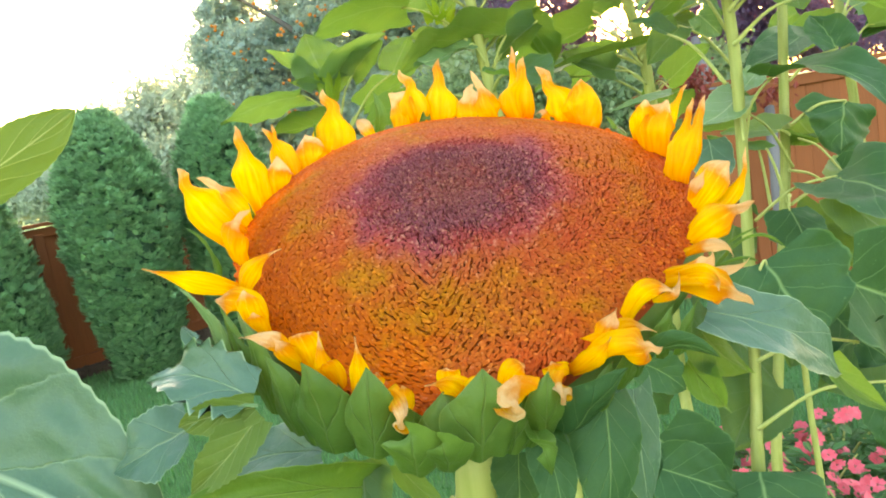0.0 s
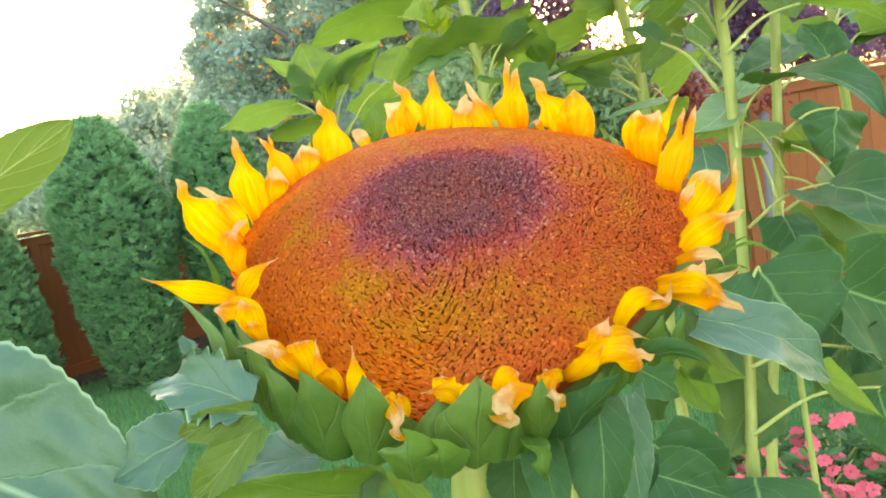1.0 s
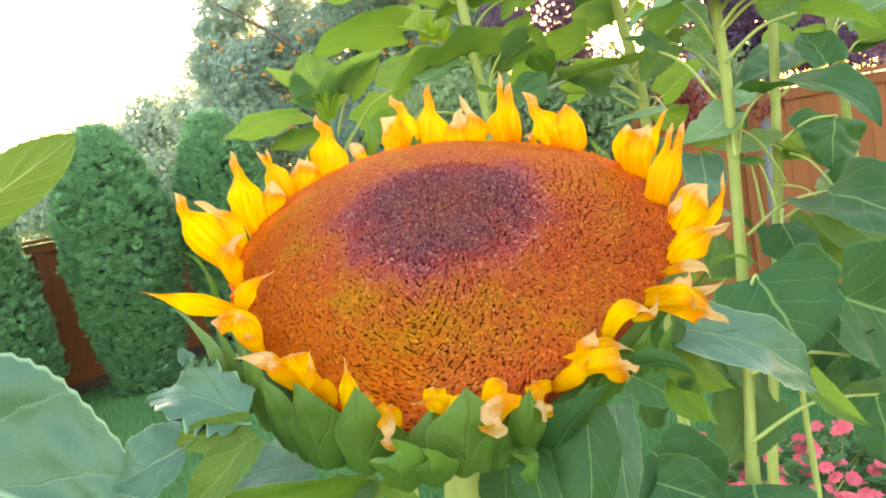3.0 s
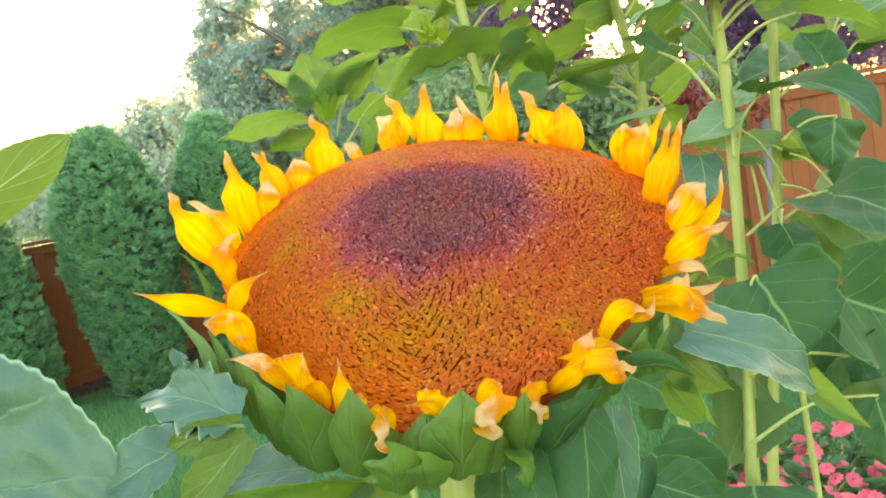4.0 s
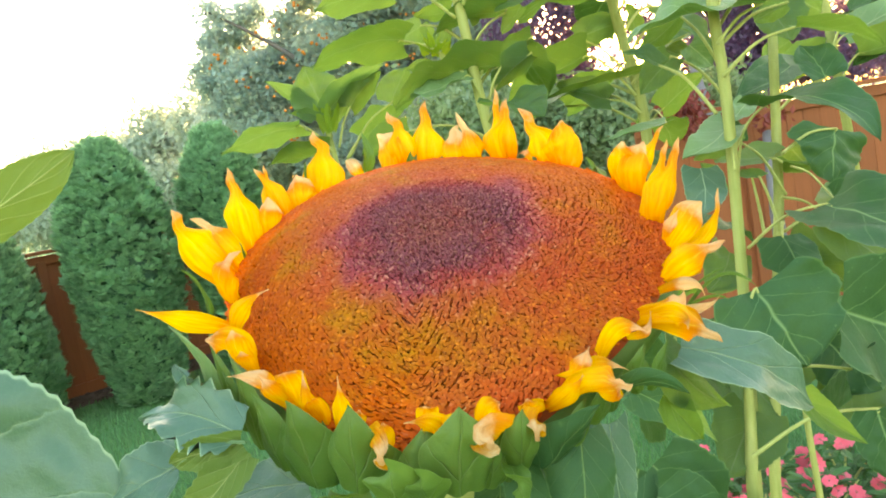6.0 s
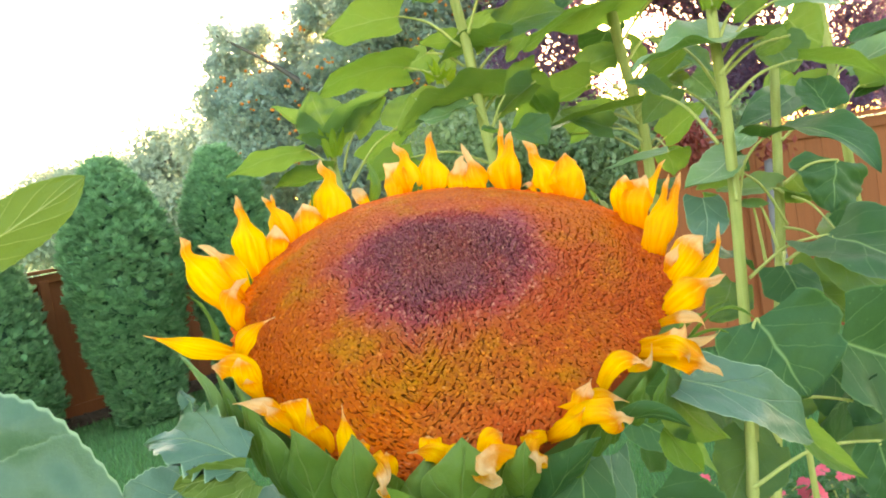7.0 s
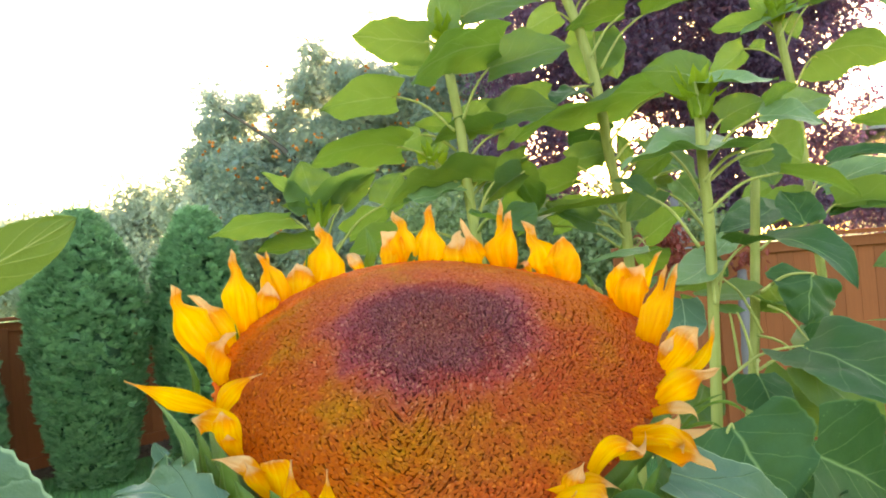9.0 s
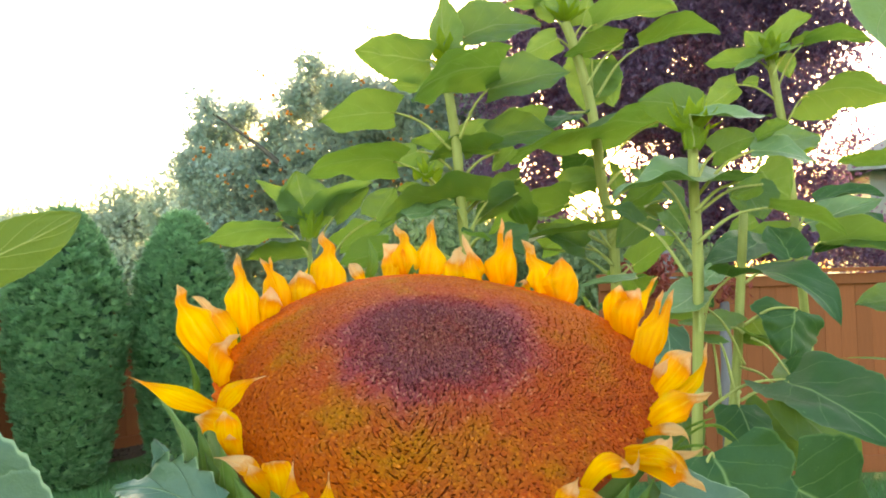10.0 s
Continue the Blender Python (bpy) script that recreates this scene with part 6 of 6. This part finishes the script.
leaf(plant_e, (1.574, 2.805, 2.418), (1.910, 2.781, 2.408), 0.242, (0.38, 0.43, 0.82), joint=(1.497, 2.815, 2.284), mat=M_LEAF_YOUNG_LIT, pr=0.005, sag=0.08, fold=-0.15, wave=0.07)
leaf(plant_e, (1.339, 2.848, 2.480), (1.198, 2.862, 2.393), 0.120, (0.14, 0.82, 0.55), joint=(1.490, 2.841, 2.410), mat=M_LEAF_YOUNG_LIT, pr=0.005)
leaf(plant_e, (1.418, 2.843, 2.488), (1.357, 2.847, 2.488), 0.044, (0.42, 0.84, 0.35), mat=M_LEAF_YOUNG_LIT, pr=0.005)
leaf(plant_e, (1.557, 2.873, 2.234), (1.668, 2.864, 2.269), 0.101, (0.48, 0.86, 0.15), joint=(1.534, 2.877, 2.196), mat=M_LEAF_YOUNG_LIT, pr=0.005)
leaf(plant_e, (1.550, 2.897, 2.154), (1.416, 2.908, 2.131), 0.106, (0.45, 0.88, 0.12), joint=(1.555, 2.900, 2.087), mat=M_LEAF_YOUNG_LIT, pr=0.005)
leaf(plant_e, (1.960, 2.818, 2.169), (1.718, 2.835, 2.172), 0.174, (0.25, 0.25, 0.94), pr=0.005)
leaf(plant_e, (1.517, 2.861, 1.886), (1.309, 2.877, 1.849), 0.152, (0.27, 0.77, 0.58), joint=(1.551, 2.863, 1.776), pr=0.005)
leaf(plant_e, (1.446, 2.963, 1.962), (1.332, 2.974, 1.886), 0.099, (0.17, 0.91, 0.39), pr=0.005)
plant_g = thing("sunflower_plant", "sunflower plant with broad dark lower leaves over the flower bed", "sunflower", (0.544, 1.499, 0.000), "sunflower plants behind")
plant_g_line = ((0.544, 1.499, 0.000), (0.547, 1.499, 0.372), (0.551, 1.499, 0.931), (0.576, 1.526, 1.114), (0.604, 1.556, 1.319))
stalk(plant_g, plant_g_line, 0.016, 0.009)
leaf(plant_g, (0.601, 1.467, 1.404), (0.651, 1.396, 1.256), 0.245, (0, -1.3, 0.5), joint=(0.571, 1.459, 1.345), mat=M_LEAF_SHADED, pr=0.0045, sag=0.06, taper=3.0, tooth=0.02)
leaf(plant_g, (0.752, 1.458, 1.335), (0.950, 1.541, 1.211), 0.258, (0, -1.3, 0.5), mat=M_LEAF_SHADED, pr=0.0045, sag=0.05)
leaf(plant_g, (0.748, 1.441, 1.221), (0.801, 1.721, 1.060), 0.162, (0, -1.2, 0.5), joint=(0.554, 1.440, 1.217), mat=M_LEAF_SHADED, pr=0.0045)
leaf(plant_g, (0.785, 1.425, 1.138), (0.796, 1.404, 0.992), 0.142, (0, -1.3, 0.5), joint=(0.533, 1.421, 1.089), mat=M_LEAF_SHADED, pr=0.0045)
leaf(plant_g, (0.522, 1.410, 1.009), (0.500, 1.297, 0.928), 0.256, (0, -1.2, 0.6), mat=M_LEAF_SHADED, pr=0.0045, fold=-0.08)
leaf(plant_g, (0.340, 1.423, 1.107), (0.444, 1.400, 0.946), 0.191, (0, -1.3, 0.5), mat=M_LEAF_SHADED, pr=0.0045)
leaf(plant_g, (0.312, 1.423, 1.106), (0.225, 1.406, 0.990), 0.162, (0, -1.3, 0.5), mat=M_LEAF_SHADED, pr=0.0045)
leaf(plant_g, (0.443, 1.449, 1.280), (0.647, 1.825, 1.084), 0.133, (0, -1.2, 0.5), mat=M_LEAF_SHADED, pr=0.0045)
leaf(plant_g, (0.347, 1.451, 1.297), (0.499, 1.818, 1.041), 0.167, (0, -1.2, 0.5), mat=M_LEAF_SHADED, pr=0.0045)
leaf(plant_g, (0.667, 1.872, 1.626), (0.642, 1.821, 1.519), 0.110, (0.05, -0.95, 0.2), mat=M_LEAF_BLUE, fold=0.04, sag=0.03, taper=2.6)
leaf(plant_e, (1.568, 2.558, 1.838), (1.702, 2.352, 1.752), 0.157, (0.1, -0.5, 0.8), mat=M_LEAF_YOUNG_LIT, sag=0.08)
leaf(plant_e, (1.825, 2.737, 1.924), (1.486, 2.661, 1.900), 0.097, (0, -0.4, 0.9), mat=M_LEAF_SHADED, sag=0.06)
leaf(plant_e, (1.418, 2.766, 1.844), (1.005, 2.455, 1.772), 0.156, (-0.2, -0.6, 0.8), joint=(1.563, 2.873, 1.889), mat=M_LEAF_SHADED, sag=0.08, fold=0.2)
leaf(plant_d, (1.111, 2.157, 1.399), (1.260, 2.035, 1.228), 0.192, (0, -1, 0.6), joint=(0.941, 2.077, 1.400))
leaf(plant_g, (0.604, 1.569, 1.120), (0.507, 1.505, 1.013), 0.162, (0, -1.2, 0.5), mat=M_LEAF)
leaf(plant_d, (0.881, 1.957, 1.412), (0.872, 1.844, 1.314), 0.145, (-0.1, -1.2, 0.5), joint=(0.933, 2.060, 1.427), mat=M_LEAF_SHADED, fold=-0.12)
leaf(plant_d, (1.075, 2.351, 1.339), (1.173, 2.241, 1.263), 0.108, (0, -0.9, 0.7))
leaf(plant_c, (0.635, 1.966, 1.893), (0.560, 2.023, 1.945), 0.082, (0.1, -0.5, 0.9), joint=(0.712, 1.838, 1.749), sag=0.1)
leaf(plant_d, (0.894, 2.076, 1.557), (0.868, 2.179, 1.576), 0.061, (0, -0.6, 0.8), joint=(0.920, 2.057, 1.406), mat=M_LEAF_YOUNG_LIT)
leaf(plant_d, (0.892, 2.126, 1.556), (0.888, 2.180, 1.580), 0.034, (0, -0.6, 0.8), joint=(0.886, 2.078, 1.410), mat=M_LEAF_YOUNG_LIT)
leaf(plant_e, (1.502, 2.612, 1.856), (1.781, 2.445, 1.783), 0.224, (0.2, 0.3, 0.9), joint=(1.436, 2.620, 1.774), mat=M_LEAF_YOUNG_LIT, sag=0.08)
leaf(plant_e, (1.483, 2.661, 1.925), (1.821, 2.734, 2.015), 0.130, (-0.1, -0.7, 0.7), joint=(1.415, 2.618, 1.865), mat=M_LEAF_LIGHT)
leaf(plant_e, (1.421, 2.654, 2.191), (1.540, 2.644, 2.220), 0.094, (0.2, 0.7, 0.6), joint=(1.402, 2.607, 2.155), mat=M_LEAF_TIP)
leaf(plant_e, (1.712, 2.455, 1.649), (1.472, 2.372, 1.641), 0.117, (0, -0.9, 0.5))
leaf(plant_e, (1.687, 2.466, 1.442), (1.480, 2.479, 1.460), 0.015, (0, -0.5, 1), mat=M_LEAF_YOUNG_LIT, shape="ovate")
fill_leaves(plant_b, plant_b_line, 0.90, 2.20, 12, 9, 0.20)
fill_leaves(plant_a, plant_a_line, 0.90, 1.95, 10, 11, 0.19)
fill_leaves(plant_f, plant_f_line, 0.60, 1.40, 5, 13, 0.16)
leaf(plant_c, (0.758, 1.891, 1.716), (0.596, 1.775, 1.661), 0.103, (-0.25, -0.7, 0.65), joint=(0.711, 1.770, 1.614), mat=M_LEAF_LIGHT, pr=0.004, fold=0.16)
leaf(plant_g, (0.325, 1.365, 1.071), (0.441, 1.308, 1.026), 0.126, (0, -1.2, 0.5), mat=M_LEAF_SHADED, sag=0.06)
leaf(plant_g, (0.839, 1.691, 1.196), (0.919, 1.625, 1.094), 0.191, (0, -1.2, 0.5), mat=M_LEAF_SHADED)
leaf(plant_g, (0.929, 1.728, 1.103), (0.772, 1.668, 1.042), 0.157, (0, -1.2, 0.5))
leaf(plant_g, (0.829, 1.837, 1.163), (0.760, 1.772, 1.065), 0.124, (0, -1.2, 0.5))
leaf(plant_g, (0.285, 1.252, 1.322), (0.355, 1.244, 1.262), 0.076, (0, -1.2, 0.5), mat=M_LEAF_SHADED)
leaf(plant_d, (1.084, 2.261, 1.294), (1.159, 2.144, 1.180), 0.184, (0, -1.2, 0.5))
leaf(plant_d, (0.854, 2.267, 1.335), (0.734, 2.154, 1.255), 0.150, (0, -1.2, 0.5))
leaf(plant_d, (0.887, 2.391, 1.493), (0.818, 2.307, 1.610), 0.105, (0, -0.9, 0.6))
leaf(plant_e, (1.482, 2.608, 1.993), (1.636, 2.446, 2.001), 0.140, (0, -0.5, 0.8), joint=(1.420, 2.627, 1.875), mat=M_LEAF_SHADED, sag=0.08)
leaf(plant_e, (1.835, 2.737, 1.913), (1.505, 2.663, 1.824), 0.139, (0, -0.7, 0.7), mat=M_LEAF_SHADED)
leaf(plant_e, (1.208, 2.482, 1.853), (0.955, 2.302, 1.781), 0.132, (-0.2, -0.7, 0.8), mat=M_LEAF_SHADED)
leaf(plant_b, (0.539, 2.431, 2.050), (0.693, 2.422, 2.074), 0.094, (0.1, 0.9, 0.3), joint=(0.677, 2.429, 1.919), mat=M_LEAF_YOUNG_LIT, pr=0.004)
leaf(plant_b, (0.765, 2.408, 1.980), (0.863, 2.303, 1.914), 0.109, (0, -0.5, 0.8), joint=(0.675, 2.369, 1.862))
leaf(plant_b, (0.586, 2.525, 1.872), (0.475, 2.530, 1.932), 0.113, (0, -0.5, 0.8), joint=(0.682, 2.371, 1.790))
leaf(plant_b, (0.819, 2.499, 2.111), (0.857, 2.399, 2.022), 0.083, (0, -0.5, 0.8), joint=(0.671, 2.361, 2.040), mat=M_LEAF_YOUNG_LIT)
leaf(plant_c, (0.763, 1.926, 1.657), (0.671, 1.924, 1.645), 0.048, (0.1, 0.8, 0.5), mat=M_LEAF_YOUNG_LIT)
leaf(plant_g, (0.263, 0.862, 1.437), (0.292, 0.853, 1.378), 0.016, (0.3, -0.9, 0.3), mat=M_LEAF_YOUNG_LIT, shape="ovate", fold=0.3)
leaf(plant_b, (0.730, 2.287, 1.749), (0.507, 2.184, 1.729), 0.057, (-0.1, -0.35, 0.9), joint=(0.748, 2.541, 1.773), mat=M_LEAF_LIGHT, pr=0.004, fold=0.2)
leaf(plant_c, (0.828, 1.936, 1.762), (0.759, 1.882, 1.721), 0.060, (-0.2, -0.8, 0.5), mat=M_LEAF_LIGHT)
leaf(plant_d, (0.814, 1.977, 1.666), (0.797, 1.984, 1.735), 0.049, (0.1, -0.9, 0.3), joint=(0.959, 2.080, 1.499), mat=M_LEAF_SHADED, pr=0.0045)
leaf(plant_d, (1.025, 1.958, 1.483), (1.122, 1.909, 1.494), 0.087, (0.1, -0.9, 0.3), joint=(0.986, 2.088, 1.572), mat=M_LEAF_SHADED, pr=0.004)
leaf(plant_d, (1.055, 2.222, 1.611), (1.108, 2.215, 1.539), 0.114, (0.1, 0.9, 0.3), mat=M_LEAF_YOUNG_LIT)
leaf(plant_c, (0.797, 1.927, 1.671), (0.779, 1.930, 1.700), 0.031, (0.1, -0.9, 0.3), joint=(0.747, 1.904, 1.447), mat=M_LEAF_YOUNG_LIT, pr=0.005)
# thin stalks that cross the flower bed
plant_j = thing("sunflower_plant", "thin leaning sunflower stalk in the flower bed", "sunflower", (1.099, 2.432, 0.000), "sunflower plants behind")
plant_j_line = ((1.099, 2.432, 0.000), (1.099, 2.432, 0.153), (1.100, 2.432, 0.383), (1.106, 2.468, 0.629), (1.115, 2.498, 0.836))
stalk(plant_j, plant_j_line, 0.011, 0.009)
